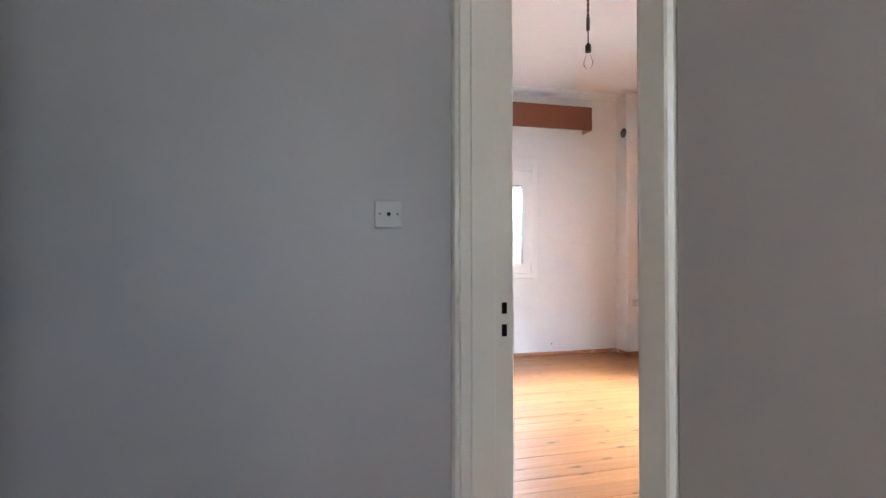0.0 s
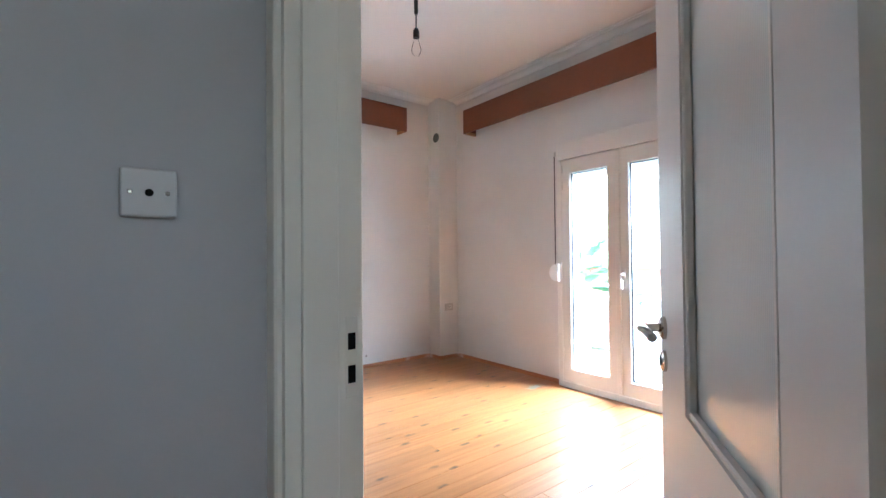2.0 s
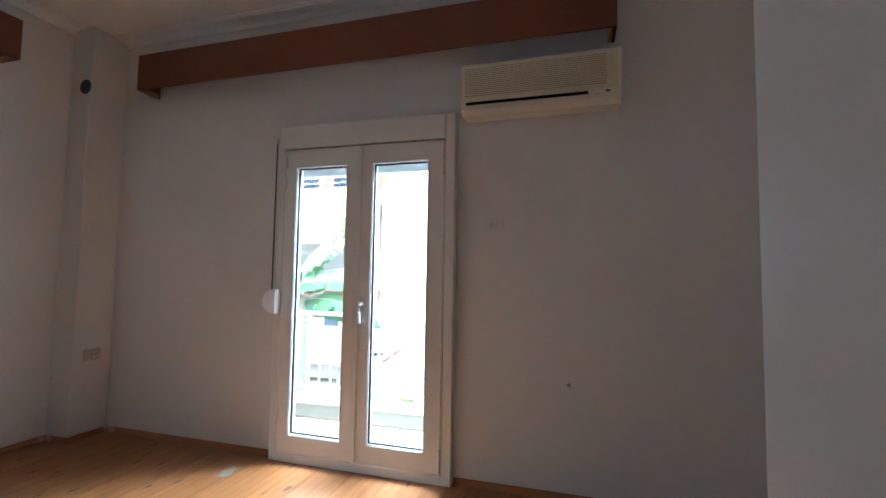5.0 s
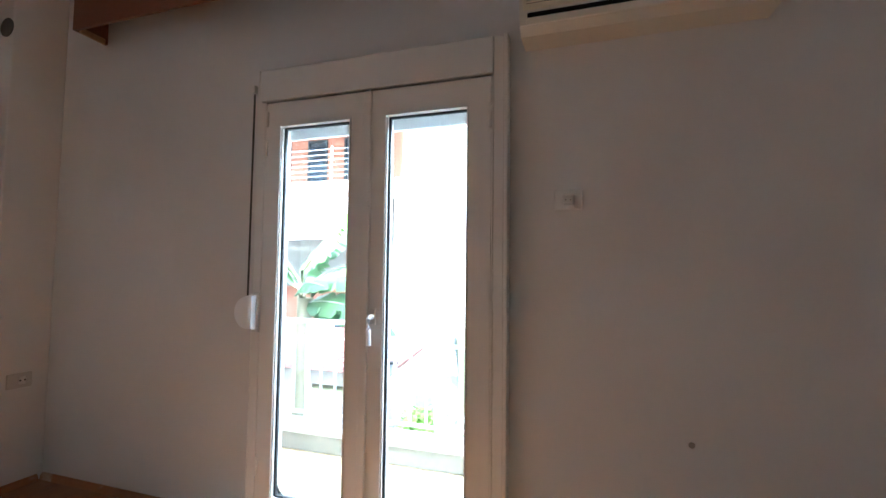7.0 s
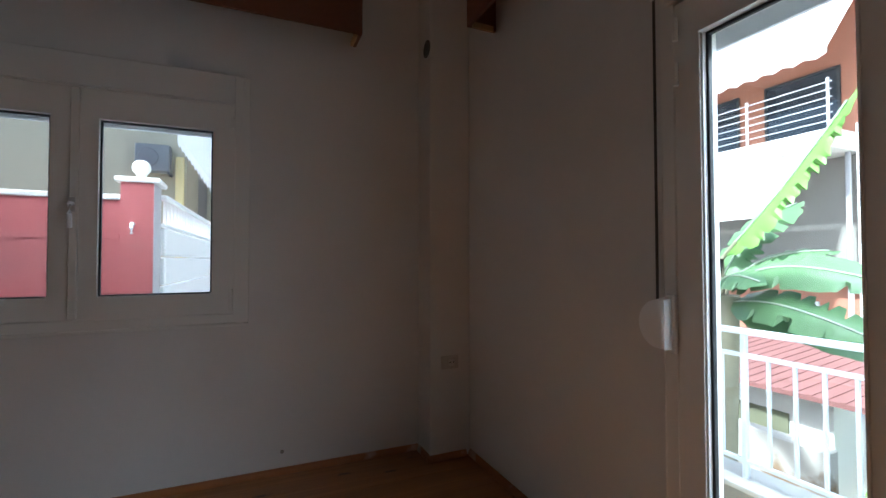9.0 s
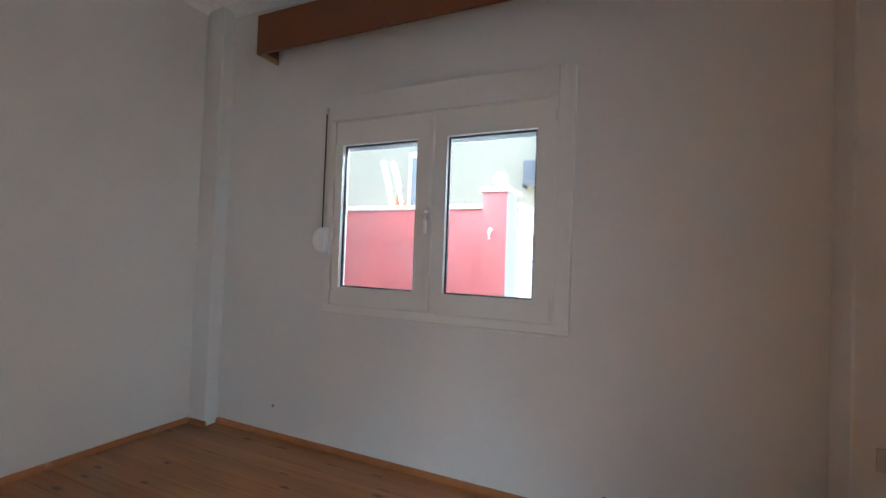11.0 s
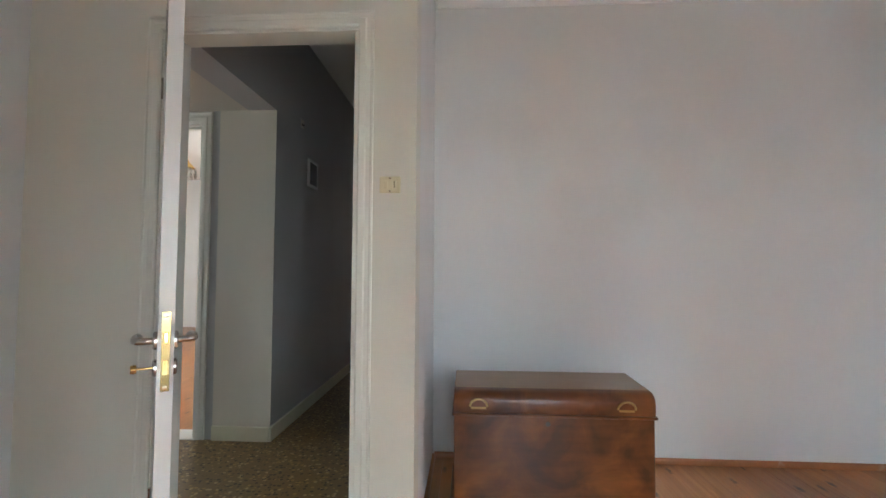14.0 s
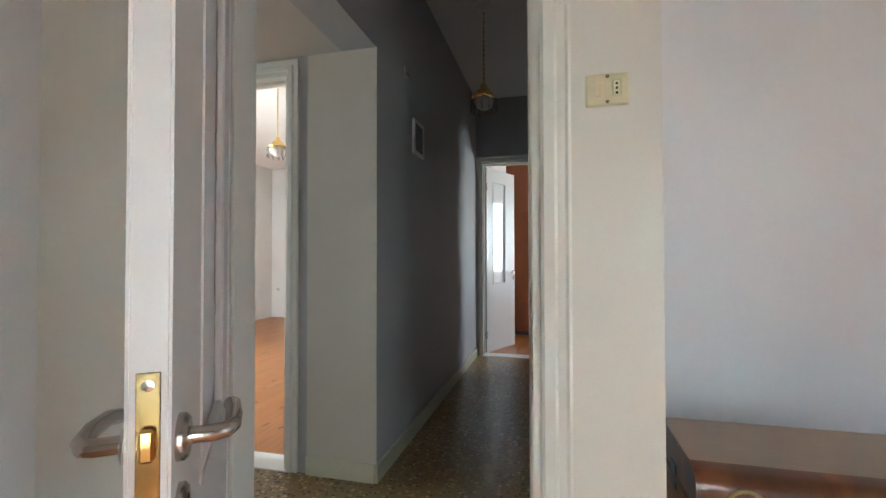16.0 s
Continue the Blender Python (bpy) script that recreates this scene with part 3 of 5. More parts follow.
# ---- structure: hall, side room, far room ----
solid("floor_hall", box(bx(HE - 0.12, DX0 + 0.06, HS - 0.46, HN, -0.2, 0.0), HX - 0.07, DX0 + 0.06, -0.6, HS - 0.461, -0.2, 0.0), M_TERR, "dark brown speckled terrazzo floor", "floor", "structure")
solid("wall_hall_north", bx(HE, DX0, HN - 0.012, HN - 0.001, 0, HZ), M_HALL, "grey painted hall wall", "wall", "structure")
solid("wall_hall_south", wall_mesh("x", HS - 0.46, HS, HE, HX, 0, HZ), M_HALL, "grey-blue painted hall wall", "wall", "structure")
solid("wall_hall_east", wall_mesh("y", DX0 - 0.008, DX0 - 0.001, -0.6, HN - 0.013, 0, HZ, [(DY0 - 0.052, DY1 + 0.052, 0, HDZ + 0.052)]), M_HALL, "grey painted wall beside the bedroom door", "wall", "structure")
solid("wall_hall_bulkhead", wall_mesh("x", HS - 0.2, HS, HX, DX0 - 0.009, 2.300, HZ), M_HALL, "grey-blue painted wall above the lowered soffit", "wall", "structure")
solid("ceiling_soffit", bx(HX, DX0 - 0.009, -0.6, HS - 0.2, 2.300, 2.36), M_HALLCREAM, "lowered cream painted soffit", "ceiling", "structure")
solid("wall_hall_stub", bx(HX, HX + 0.006, 1.15, HS + 0.004, 0, 2.300), M_HALLCREAM, "pale green-cream painted wall end", "wall", "structure")
solid("wall_niche", wall_mesh("y", HX - 0.14, HX, -0.6, HS - 0.46, 0, 2.300, [(0.30, 1.03, 0, 2.225)]), M_HALLCREAM, "pale cream wall with an open doorway", "wall", "structure")
# opening is unseen, added so the niche fill lamp reaches the hall
solid("wall_niche_south", wall_mesh("x", -0.8, -0.6, HX - 0.14, DX0, 0, 3.2, [(0.45, 0.79, 1.42, 1.98)]), M_HALLCREAM, "plain cream wall with an unseen opening added for the fill lamp", "wall", "structure")
solid("wall_hall_end", wall_mesh("y", HE - 0.14, HE, HS - 0.46, HN + 0.19, 0, 3.2, [(1.61, 2.36, 0, 2.32)]), M_HALL, "grey-blue wall with a doorway", "wall", "structure")
solid("ceiling_hall", bx(HE - 0.14, DX0, -0.6, HN, HZ, HZ + 0.12), M_CEIL, "grey-white hall ceiling", "ceiling", "structure")
solid("baseboard_hall_south", bx(HE, HX + 0.018, HS, HS + 0.016, 0, 0.10, bevel=0.004), M_HSKIRT, "cream marble skirting", "skirting", "structure")
solid("baseboard_hall_stub", bx(HX + 0.006, HX + 0.022, 1.15, HS - 0.001, 0, 0.10, bevel=0.004), M_HSKIRT, "cream marble skirting", "skirting", "structure")
solid("baseboard_hall_north", bx(HE, DX0 - 0.02, HN - 0.028, HN - 0.012, 0, 0.10, bevel=0.004), M_HSKIRT, "cream marble skirting", "skirting", "structure")
solid("threshold_bedroom", bx(DX0 + 0.03, DX1 + 0.01, DY0, DY1, -0.05, 0.006, bevel=0.002), M_MARBLE, "pale marble door threshold", "threshold", "structure")
solid("threshold_side_room", bx(HX - 0.16, HX + 0.02, 0.30, 1.03, -0.05, 0.006, bevel=0.002), M_MARBLE, "white marble door threshold", "threshold", "structure")
solid("threshold_far_room", bx(HE - 0.16, HE + 0.02, 1.61, 2.36, -0.05, 0.006, bevel=0.002), M_MARBLE, "white marble door threshold", "threshold", "structure")
# side room to the west of the niche
solid("floor_side_room", bx(-5.4, HX - 0.14, -3.0, HS - 0.46, -0.2, -0.002), M_PLANK, "varnished pine floor of the side room", "floor", "structure")
solid("wall_side_west", wall_mesh("y", -5.6, -5.4, -3.2, HS - 0.66, -0.2, 3.2), M_WALL, "white wall of the side room", "wall", "structure")
solid("wall_side_south", wall_mesh("x", -3.2, -3.0, -5.4, HX - 0.14, -0.2, 3.2, [(-0.62, -0.08, 0.9, 2.2)]), M_WALL, "white wall of the side room with a window opening", "wall", "structure")
solid("wall_side_east", wall_mesh("y", HX - 0.14, HX, -3.2, -0.6, -0.2, 3.2), M_WALL, "white wall of the side room", "wall", "structure")
solid("ceiling_side_room", bx(-5.6, HX - 0.001, -3.2, HS - 0.66, 2.94, 3.2), M_CEIL, "white ceiling of the side room", "ceiling", "structure")
# far room at the hall's end
solid("floor_far_room", bx(-5.9, HE - 0.12, 1.1, 3.8, -0.2, -0.002), M_PLANK, "varnished pine floor of the far room", "floor", "structure")
solid("wall_far_west", wall_mesh("y", -6.1, -5.9, 0.9, 4.0, -0.2, 3.2), M_WALL, "white wall of the far room", "wall", "structure")
solid("wall_far_south", wall_mesh("x", 0.9, 1.095, -5.9, HE - 0.14, -0.2, 3.2), M_WALL, "white wall of the far room", "wall", "structure")
solid("wall_far_north", wall_mesh("x", 3.8, 4.0, -5.9, HE - 0.14, -0.2, 3.2, [(-5.7, -4.5, 0.9, 2.2)]), M_WALL, "white wall of the far room with a window opening", "wall", "structure")
solid("wall_far_east", wall_mesh("y", HE - 0.14, HE - 0.001, HN + 0.19, 4.0, -0.2, 3.2), M_WALL, "white wall of the far room", "wall", "structure")
solid("ceiling_far_room", bx(-6.1, HE - 0.14, 0.9, 4.0, 2.94, 3.2), M_CEIL, "white ceiling of the far room", "ceiling", "structure")


# ---- door frames and leaves ----
def casing(bm, axis, face, out, u0, u1, ztop, w=0.066, d=0.018, flat=False):
    """A moulded architrave round an opening u0..u1 on the wall face, standing out by d."""
    prof = [(0, 0), (0, d * 0.7), (w * 0.12, d), (w * 0.45, d), (w * 0.55, d * 0.65), (w * 0.8, d * 0.65), (w * 0.9, d * 0.9), (w, d * 0.8), (w, 0)]
    if flat:
        prof = [(0, 0), (0, d * 0.6), (w * 0.05, d * 0.9), (w * 0.12, d), (w * 0.88, d), (w * 0.95, d * 0.9), (w, d * 0.6), (w, 0)]
    def ring(u, z, sx, sz):
        vs = []
        for p, q in prof:
            uu, zz, tt = u + sx * p, z + sz * p, face + out * q
            vs.append(bm.verts.new((tt, uu, zz) if axis == "y" else (uu, tt, zz)))
        return vs
    rings = [ring(u0, 0.0, -1, 0), ring(u0, ztop, -1, 1), ring(u1, ztop, 1, 1), ring(u1, 0.0, 1, 0)]
    for a, b in zip(rings, rings[1:]):
        for k in range(len(prof)):
            bm.faces.new((a[k], a[(k + 1) % len(prof)], b[(k + 1) % len(prof)], b[k]))
    bm.faces.new(rings[0])
    bm.faces.new(rings[-1][::-1])
    return bm


def door_frame(name, x0, x1, y0, y1, ztop, label, rise=0.0):
    t = thing(name, (0, 0, 0), label, "door frame", kind="structure")
    lin = bmesh.new()
    box(lin, x0 - 0.001, x1 + 0.001, y0, y0 + 0.022, 0.006, ztop - 0.022)
    box(lin, x0 - 0.001, x1 + 0.001, y1 - 0.022, y1, 0.006, ztop - 0.022)
    box(lin, x0 - 0.001 if not rise else x1 - 0.05, x1 + 0.001, y0, y1, ztop - 0.022 + rise * 0.2, ztop + rise)
    if rise:
        box(lin, x0 - 0.001, x1 - 0.05, y0, y1, ztop + rise - 0.012, ztop + rise)
        for ya in (y0, y1 - 0.022):
            box(lin, x0 - 0.001, x1 - 0.05, ya, ya + 0.022, ztop - 0.022, ztop + rise - 0.012)
    part("jamb", lin, M_TRIM, t)
    stop = bmesh.new()
    box(stop, x0 + 0.03, x1 - 0.055, y0 + 0.022, y0 + 0.034, 0.006, ztop - 0.034, bevel=0.002)
    box(stop, x0 + 0.03, x1 - 0.055, y1 - 0.034, y1 - 0.022, 0.006, ztop - 0.034, bevel=0.002)
    if not rise:
        box(stop, x0 + 0.03, x1 - 0.055, y0 + 0.022, y1 - 0.022, ztop - 0.034, ztop - 0.022, bevel=0.002)
    part("door_stop", stop, M_TRIM, t)
    part("casing", casing(bmesh.new(), "y", x1, 1, y0 + 0.004, y1 - 0.004, ztop - 0.004), M_TRIM, t)
    part("casing", casing(bmesh.new(), "y", x0, -1, y0 + 0.004, y1 - 0.004, ztop + rise - 0.004, w=0.052, d=0.016, flat=True), M_TRIM, t)
    return t


frame_1 = door_frame("door_frame_1", DX0, DX1, DY0, DY1, DZ, "cream painted wooden door frame with moulded casing", HDZ - DZ)
part("strike_plate", bx(DX1 - 0.036, DX1 - 0.008, DY1 - 0.0235, DY1 - 0.0215, 0.855, 1.025, bevel=0.001), M_TRIM, frame_1)
for z0, z1 in ((0.955, 0.990), (0.885, 0.922)):
    part("strike_hole", bx(DX1 - 0.031, DX1 - 0.014, DY1 - 0.0245, DY1 - 0.0225, z0, z1), M_NEARBLACK, frame_1, "flat dark piece standing for the strike hole's depth")
door_frame("door_frame_2", HX - 0.14, HX, 0.30, 1.03, 2.225, "cream painted wooden door frame")
door_frame("door_frame_3", HE - 0.14, HE, 1.61, 2.36, 2.32, "white painted wooden door frame")


def lever(parent, x, z, side):
    """A lever handle on a round rose, on the face y = side * 0.02 of a leaf; the lever points to the hinge."""
    s = side
    part("handle_rose", lathe(bmesh.new(), [(0.001, 0.020 * s), (0.026, 0.020 * s), (0.026, 0.027 * s), (0.022, 0.031 * s), (0.001, 0.031 * s)], (x, 0, z), 24, "Y"), M_NICKEL, parent, "satin nickel rose", smooth=True)
    bm = tube(bmesh.new(), [(x, 0.028 * s, z), (x, 0.058 * s, z), (x - 0.004, 0.068 * s, z), (x - 0.016, 0.074 * s, z + 0.001), (x - 0.05, 0.074 * s, z + 0.004), (x - 0.095, 0.070 * s, z + 0.002), (x - 0.118, 0.066 * s, z - 0.004)], 0.0098, 14)
    part("handle", bm, M_NICKEL, parent, "satin nickel lever handle", smooth=True)
    part("keyhole_plate", lathe(bmesh.new(), [(0.001, 0.020 * s), (0.024, 0.020 * s), (0.024, 0.026 * s), (0.019, 0.030 * s), (0.001, 0.030 * s)], (x, 0, z - 0.076), 24, "Y"), M_NICKEL, parent, "satin nickel keyhole plate", smooth=True)
    part("keyhole", bx(x - 0.003, x + 0.003, min(0.0295 * s, 0.0308 * s), max(0.0295 * s, 0.0308 * s), z - 0.087, z - 0.065), M_NEARBLACK, parent, "dark keyhole")


def glazed_leaf(name, at, rz, width, height, label, z_handle=0.972):
    """A leaf along local +x from its hinge, with one tall reeded pane between a wide lock stile and a hinge stile."""
    t = thing(name, at, label, "door", rz, kind="structure")
    g0, g1, a, b = 0.835, height - 0.16, 0.150, width - 0.232
    body = wall_mesh("x", -0.02, 0.02, 0.0, width, 0.0, height, [(a, b, g0, g1)])
    bmesh.ops.bevel(body, geom=[e for e in body.edges if e.calc_face_angle(0) > 1], offset=0.003, segments=2, affect="EDGES")
    part("leaf", body, M_DOOR, t)
    for s in (1, -1):
        bead = bmesh.new()
        for w, lo, hi in ((0.012, 0.004, 0.0195),):
            c, d = sorted((lo * s, hi * s))
            box(bead, a, a + w, c, d, g0, g1, bevel=0.003)
            box(bead, b - w, b, c, d, g0, g1, bevel=0.003)
            box(bead, a + w, b - w, c, d, g0, g0 + w, bevel=0.003)
            box(bead, a + w, b - w, c, d, g1 - w, g1, bevel=0.003)
        part("glazing_bead", bead, M_DOOR, t)
    part("glass_pane", bx(a + 0.004, b - 0.004, -0.003, 0.0035, g0 + 0.002, g1 - 0.002), M_REED, t, "obscure reeded glass pane")
    for s in (1, -1):
        lever(t, width - 0.045, z_handle, s)
    lock = part("lock_plate", bx(width - 0.0005, width + 0.0018, -0.011, 0.011, z_handle - 0.135, z_handle + 0.085, bevel=0.0008), M_LOCK, t, "polished brass lock faceplate")
    part("latch", bx(width + 0.0015, width + 0.011, -0.007, 0.007, z_handle - 0.004, z_handle + 0.030, bevel=0.003), M_BRASS, lock)
    part("bolt", bx(width + 0.0015, width + 0.005, -0.006, 0.006, z_handle - 0.090, z_handle - 0.050, bevel=0.001), M_BRASS, lock)
    part("screw", lathe(bmesh.new(), [(0.0005, 0), (0.006, 0), (0.006, 0.0015), (0.0005, 0.0022)], (width + 0.0016, 0, z_handle + 0.072), 12, "X"), M_NICKEL, lock)
    part("screw", lathe(bmesh.new(), [(0.0005, 0), (0.006, 0), (0.006, 0.0015), (0.0005, 0.0022)], (width + 0.0016, 0, z_handle - 0.124), 12, "X"), M_NICKEL, lock)
    for z in (0.22, height - 0.24):
        part("hinge", rd((-0.004, -0.024, z - 0.045), (-0.004, -0.024, z + 0.045), 0.007), M_NICKEL, t, smooth=True)
    return t


door_1 = glazed_leaf("door_1", (DX1 + 0.015, DY0 + 0.047, 0.008), 36.3, 0.768, 2.19, "white painted bedroom door with tall reeded glass, standing open")
# key left in the lock on the room's hidden face
key = bmesh.new()
rod(key, (0.720, -0.028, 0.896), (0.720, -0.066, 0.896), 0.003)
lathe(key, [(0.0005, -0.066), (0.011, -0.067), (0.013, -0.074), (0.011, -0.081), (0.0005, -0.082)], (0.720, 0, 0.896), 16, "Y")
part("key", key, M_BRASS, door_1, "brown brass key", smooth=True)
glazed_leaf("door_3", (HE - 0.155, 1.64, 0.008), 156, 0.69, 2.28, "white painted door with obscure glass, standing open")


# ---- balcony door and window ----
def sash(parent, axis, face, depth, u0, u1, z0, z1, g0, g1, h0, h1):
    """A casement: profile frame round a pane g0..g1, h0..h1, with gasket, and the pane itself."""
    f = wall_mesh("y" if axis == "y" else "x", face, face + depth, u0, u1, z0, z1, [(g0, g1, h0, h1)])
    bmesh.ops.bevel(f, geom=[e for e in f.edges if e.calc_face_angle(0) > 1], offset=0.006, segments=2, affect="EDGES")
    s = part("sash", f, M_PVC, parent, smooth=False)
    gk = bmesh.new()
    w = 0.008
    for a, b, c, d in ((g0, g0 + w, h0, h1), (g1 - w, g1, h0, h1), (g0 + w, g1 - w, h0, h0 + w), (g0 + w, g1 - w, h1 - w, h1)):
        if axis == "y":
            box(gk, face + depth * 0.35, face + depth * 0.6, a, b, c, d)
        else:
            box(gk, a, b, face + depth * 0.35, face + depth * 0.6, c, d)
    part("gasket", gk, M_GASKET, s, "black rubber gasket")
    m = face + depth * 0.47
    pane = bx(m - 0.002, m + 0.002, g0 + 0.002, g1 - 0.002, h0 + 0.002, h1 - 0.002) if axis == "y" else bx(g0 + 0.002, g1 - 0.002, m - 0.002, m + 0.002, h0 + 0.002, h1 - 0.002)
    p = part("pane", pane, M_GLASS, s, "clear glass pane")
    p.visible_shadow = False
    return s


def outer_frame(parent, axis, face, depth, u0, u1, z0, z1, w, wz0, wz1):
    f = wall_mesh("y" if axis == "y" else "x", face, face + depth, u0, u1, z0, z1, [(u0 + w, u1 - w, z0 + wz0, z1 - wz1)])
    bmesh.ops.bevel(f, geom=[e for e in f.edges if e.calc_face_angle(0) > 1], offset=0.004, segments=1, affect="EDGES")
    return part("window_frame", f, M_PVC, parent)


def window_handle(parent, x, y, z, axis):
    bm = bmesh.new()
    if axis == "y":
        part("handle_base", bx(x - 0.012, x, y - 0.014, y + 0.014, z - 0.035, z + 0.035, bevel=0.004, seg=2), M_PLATE, parent)
        tube(bm, [(x - 0.01, y, z), (x - 0.036, y, z), (x - 0.045, y, z - 0.008), (x - 0.046, y, z - 0.05), (x - 0.040, y, z - 0.115)], 0.0105, 12)
    else:
        part("handle_base", bx(x - 0.014, x + 0.014, y - 0.012, y, z - 0.035, z + 0.035, bevel=0.004, seg=2), M_PLATE, parent)
        tube(bm, [(x, y - 0.01, z), (x, y - 0.036, z), (x, y - 0.045, z - 0.008), (x, y - 0.046, z - 0.05), (x, y - 0.040, z - 0.115)], 0.0105, 12)
    part("handle", bm, M_BRIGHT, parent, "white lever handle", smooth=True)


bdoor = thing("balcony_door", (0, 0, 0), "white double balcony door with two glazed leaves and shutter box above", "balcony door", kind="structure")
FX = 4.072
outer_frame(bdoor, "y", FX, 0.085, 2.86, 4.04, 0.003, 2.14, 0.045, 0.05, 0.155)
sash(bdoor, "y", FX + 0.004, 0.06, 3.459, 4.000, 0.056, 1.984, 3.549, 3.908, 0.168, 1.862)
sash(bdoor, "y", FX + 0.004, 0.06, 2.908, 3.455, 0.056, 1.984, 3.012, 3.368, 0.168, 1.862)
part("meeting_strip", bx(FX - 0.012, FX + 0.003, 3.438, 3.476, 0.06, 1.975, bevel=0.004), M_PVC, bdoor)
part("shutter_box", bx(FX - 0.016, FX + 0.05, 2.902, 4.018, 1.985, 2.136, bevel=0.004), M_PVC2, bdoor)
part("edge_trim", bx(FX - 0.008, FX + 0.055, 2.846, 2.8610, 0.003, 2.145, bevel=0.003), M_PVC, bdoor)
window_handle(bdoor, FX + 0.004, 3.415, 1.00, "y")
for y, zs in ((3.985, (0.30, 1.76, 1.90)), (2.915, (0.10, 0.16, 1.80, 1.90))):
    for z in zs:
        part("hinge", rd((FX - 0.006, y, z - 0.035), (FX - 0.006, y, z + 0.035), 0.008, seg=10), M_PVC, bdoor, smooth=True)
for z in (1.838,):
    for a, b in ((3.57, 3.888), (3.013, 3.355)):
        part("shutter_slat", bx(FX + 0.075, FX + 0.087, a - 0.05, b + 0.05, z - 0.022, z + 0.08, bevel=0.003), M_SHUT, bdoor, "grey roller shutter slat, rolled up")

win = thing("window_1", (0, 0, 0), "white two-leaf casement window with shutter box", "window", kind="structure")
FY = 5.648
outer_frame(win, "x", FY, 0.085, 1.40, 2.842, 0.862, 2.186, 0.045, 0.05, 0.16)
sash(win, "x", FY + 0.004, 0.06, 1.448, 2.110, 0.915, 2.0255, 1.508, 2.014, 1.020, 1.880)
sash(win, "x", FY + 0.004, 0.06, 2.114, 2.794, 0.915, 2.0255, 2.204, 2.692, 1.020, 1.880)
part("meeting_strip", bx(2.094, 2.130, FY - 0.012, FY + 0.003, 0.92, 2.02, bevel=0.004), M_PVC, win)
part("shutter_box", bx(1.416, 2.800, FY - 0.016, FY + 0.05, 2.030, 2.182, bevel=0.004), M_PVC2, win)
part("sill_trim", bx(1.392, 2.87, FY - 0.006, FY + 0.04, 0.845, 0.861, bevel=0.003), M_PVC, win)
part("side_trim", bx(2.8425, 2.872, FY + 0.012, FY + 0.055, 0.862, 2.186, bevel=0.003), M_PVC, win)
window_handle(win, 2.112, FY - 0.012, 1.46, "x")
for x, zs in ((1.456, (1.02, 1.72, 1.80)), (2.786, (0.96, 1.01, 1.93))):
    for z in zs:
        part("hinge", rd((x, FY - 0.006, z - 0.03), (x, FY - 0.006, z + 0.03), 0.008, seg=10), M_PVC, win, smooth=True)
part("shutter_slat", bx(1.47, 2.77, FY + 0.075, FY + 0.087, 1.86, 1.98, bevel=0.003), M_SHUT, win, "grey roller shutter slat, rolled up")


def strap_winder(name, at, rz, top, label):
    """A half-round roller shutter winder with its strap going up to the box. Local -y points into the room."""
    t = thing(name, at, label, "strap winder", rz)
    part("back_plate", bx(0.0, 0.034, -0.016, 0.0, -0.090, 0.090, bevel=0.003), M_PVC2, t)
    bm = bmesh.new()
    n = 18
    outline = [(0.024, 0.080)] + [(0.078 * math.cos(math.pi / 2 + math.pi * k / n), 0.080 * math.sin(math.pi / 2 + math.pi * k / n)) for k in range(n + 1)] + [(0.024, -0.080)]
    front = [bm.verts.new((u * 0.94, -0.046, w * 0.93)) for u, w in outline]
    back = [bm.verts.new((u, -0.006, w)) for u, w in outline]
    for k in range(len(outline)):
        q = (k + 1) % len(outline)
        bm.faces.new((front[k], front[q], back[q], back[k]))
    bm.faces.new(front)
    bm.faces.new(back[::-1])
    part("winder_case", bm, M_BRIGHT, t, "half-round white plastic case", smooth=True)
    part("strap", bx(-0.034, -0.024, -0.014, -0.012, 0.05, top - 0.01), M_CABLE, t, "dark woven strap")
    part("strap_guide", bx(-0.038, -0.020, -0.026, -0.002, top - 0.02, top + 0.02, bevel=0.002), M_PLATE, t)
    return t


strap_winder("strap_winder", (FX - 0.0005, 4.026, 0.997), -90, 1.05, "white strap winder beside the balcony door")
strap_winder("strap_winder", (1.412, FY - 0.0005, 1.30), 0, 0.80, "white strap winder beside the window")


# ---- pelmets, air conditioner, lamp ----
def pelmet(name, at, rz, length, label):
    """A curtain pelmet: front board, two returns and a thin top. Local x runs along the wall, -y into the room."""
    t = thing(name, at, label, "curtain pelmet", rz)
    part("front_board", bx(0, length, -0.178, -0.160, 0, 0.255, bevel=0.002), M_PELMET, t)
    part("side_board", bx(0, 0.018, -0.160, -0.004, 0, 0.255, bevel=0.002), M_PELMET, t)
    part("side_board", bx(length - 0.018, length, -0.160, -0.004, 0, 0.255, bevel=0.002), M_PELMET, t)
    part("top_board", bx(0.018, length - 0.018, -0.160, -0.004, 0.237, 0.255), M_PELMET, t)
    for x in (0.02, length - 0.04):
        part("bracket", bx(x, x + 0.018, -0.158, -0.03, -0.010, 0.02, bevel=0.003), M_PELMETEND, t, "pale wooden bracket")
    part("curtain_rail", bx(0.02, length - 0.02, -0.10, -0.085, 0.215, 0.237), M_PLATE, t)
    return t


pelmet("pelmet", (0.878, YN, 2.490), 0, 2.580, "red-brown varnished wooden pelmet above the window")
pelmet("pelmet", (XE, 5.175, 2.466), -90, 3.207, "long red-brown varnished wooden pelmet above the balcony door")


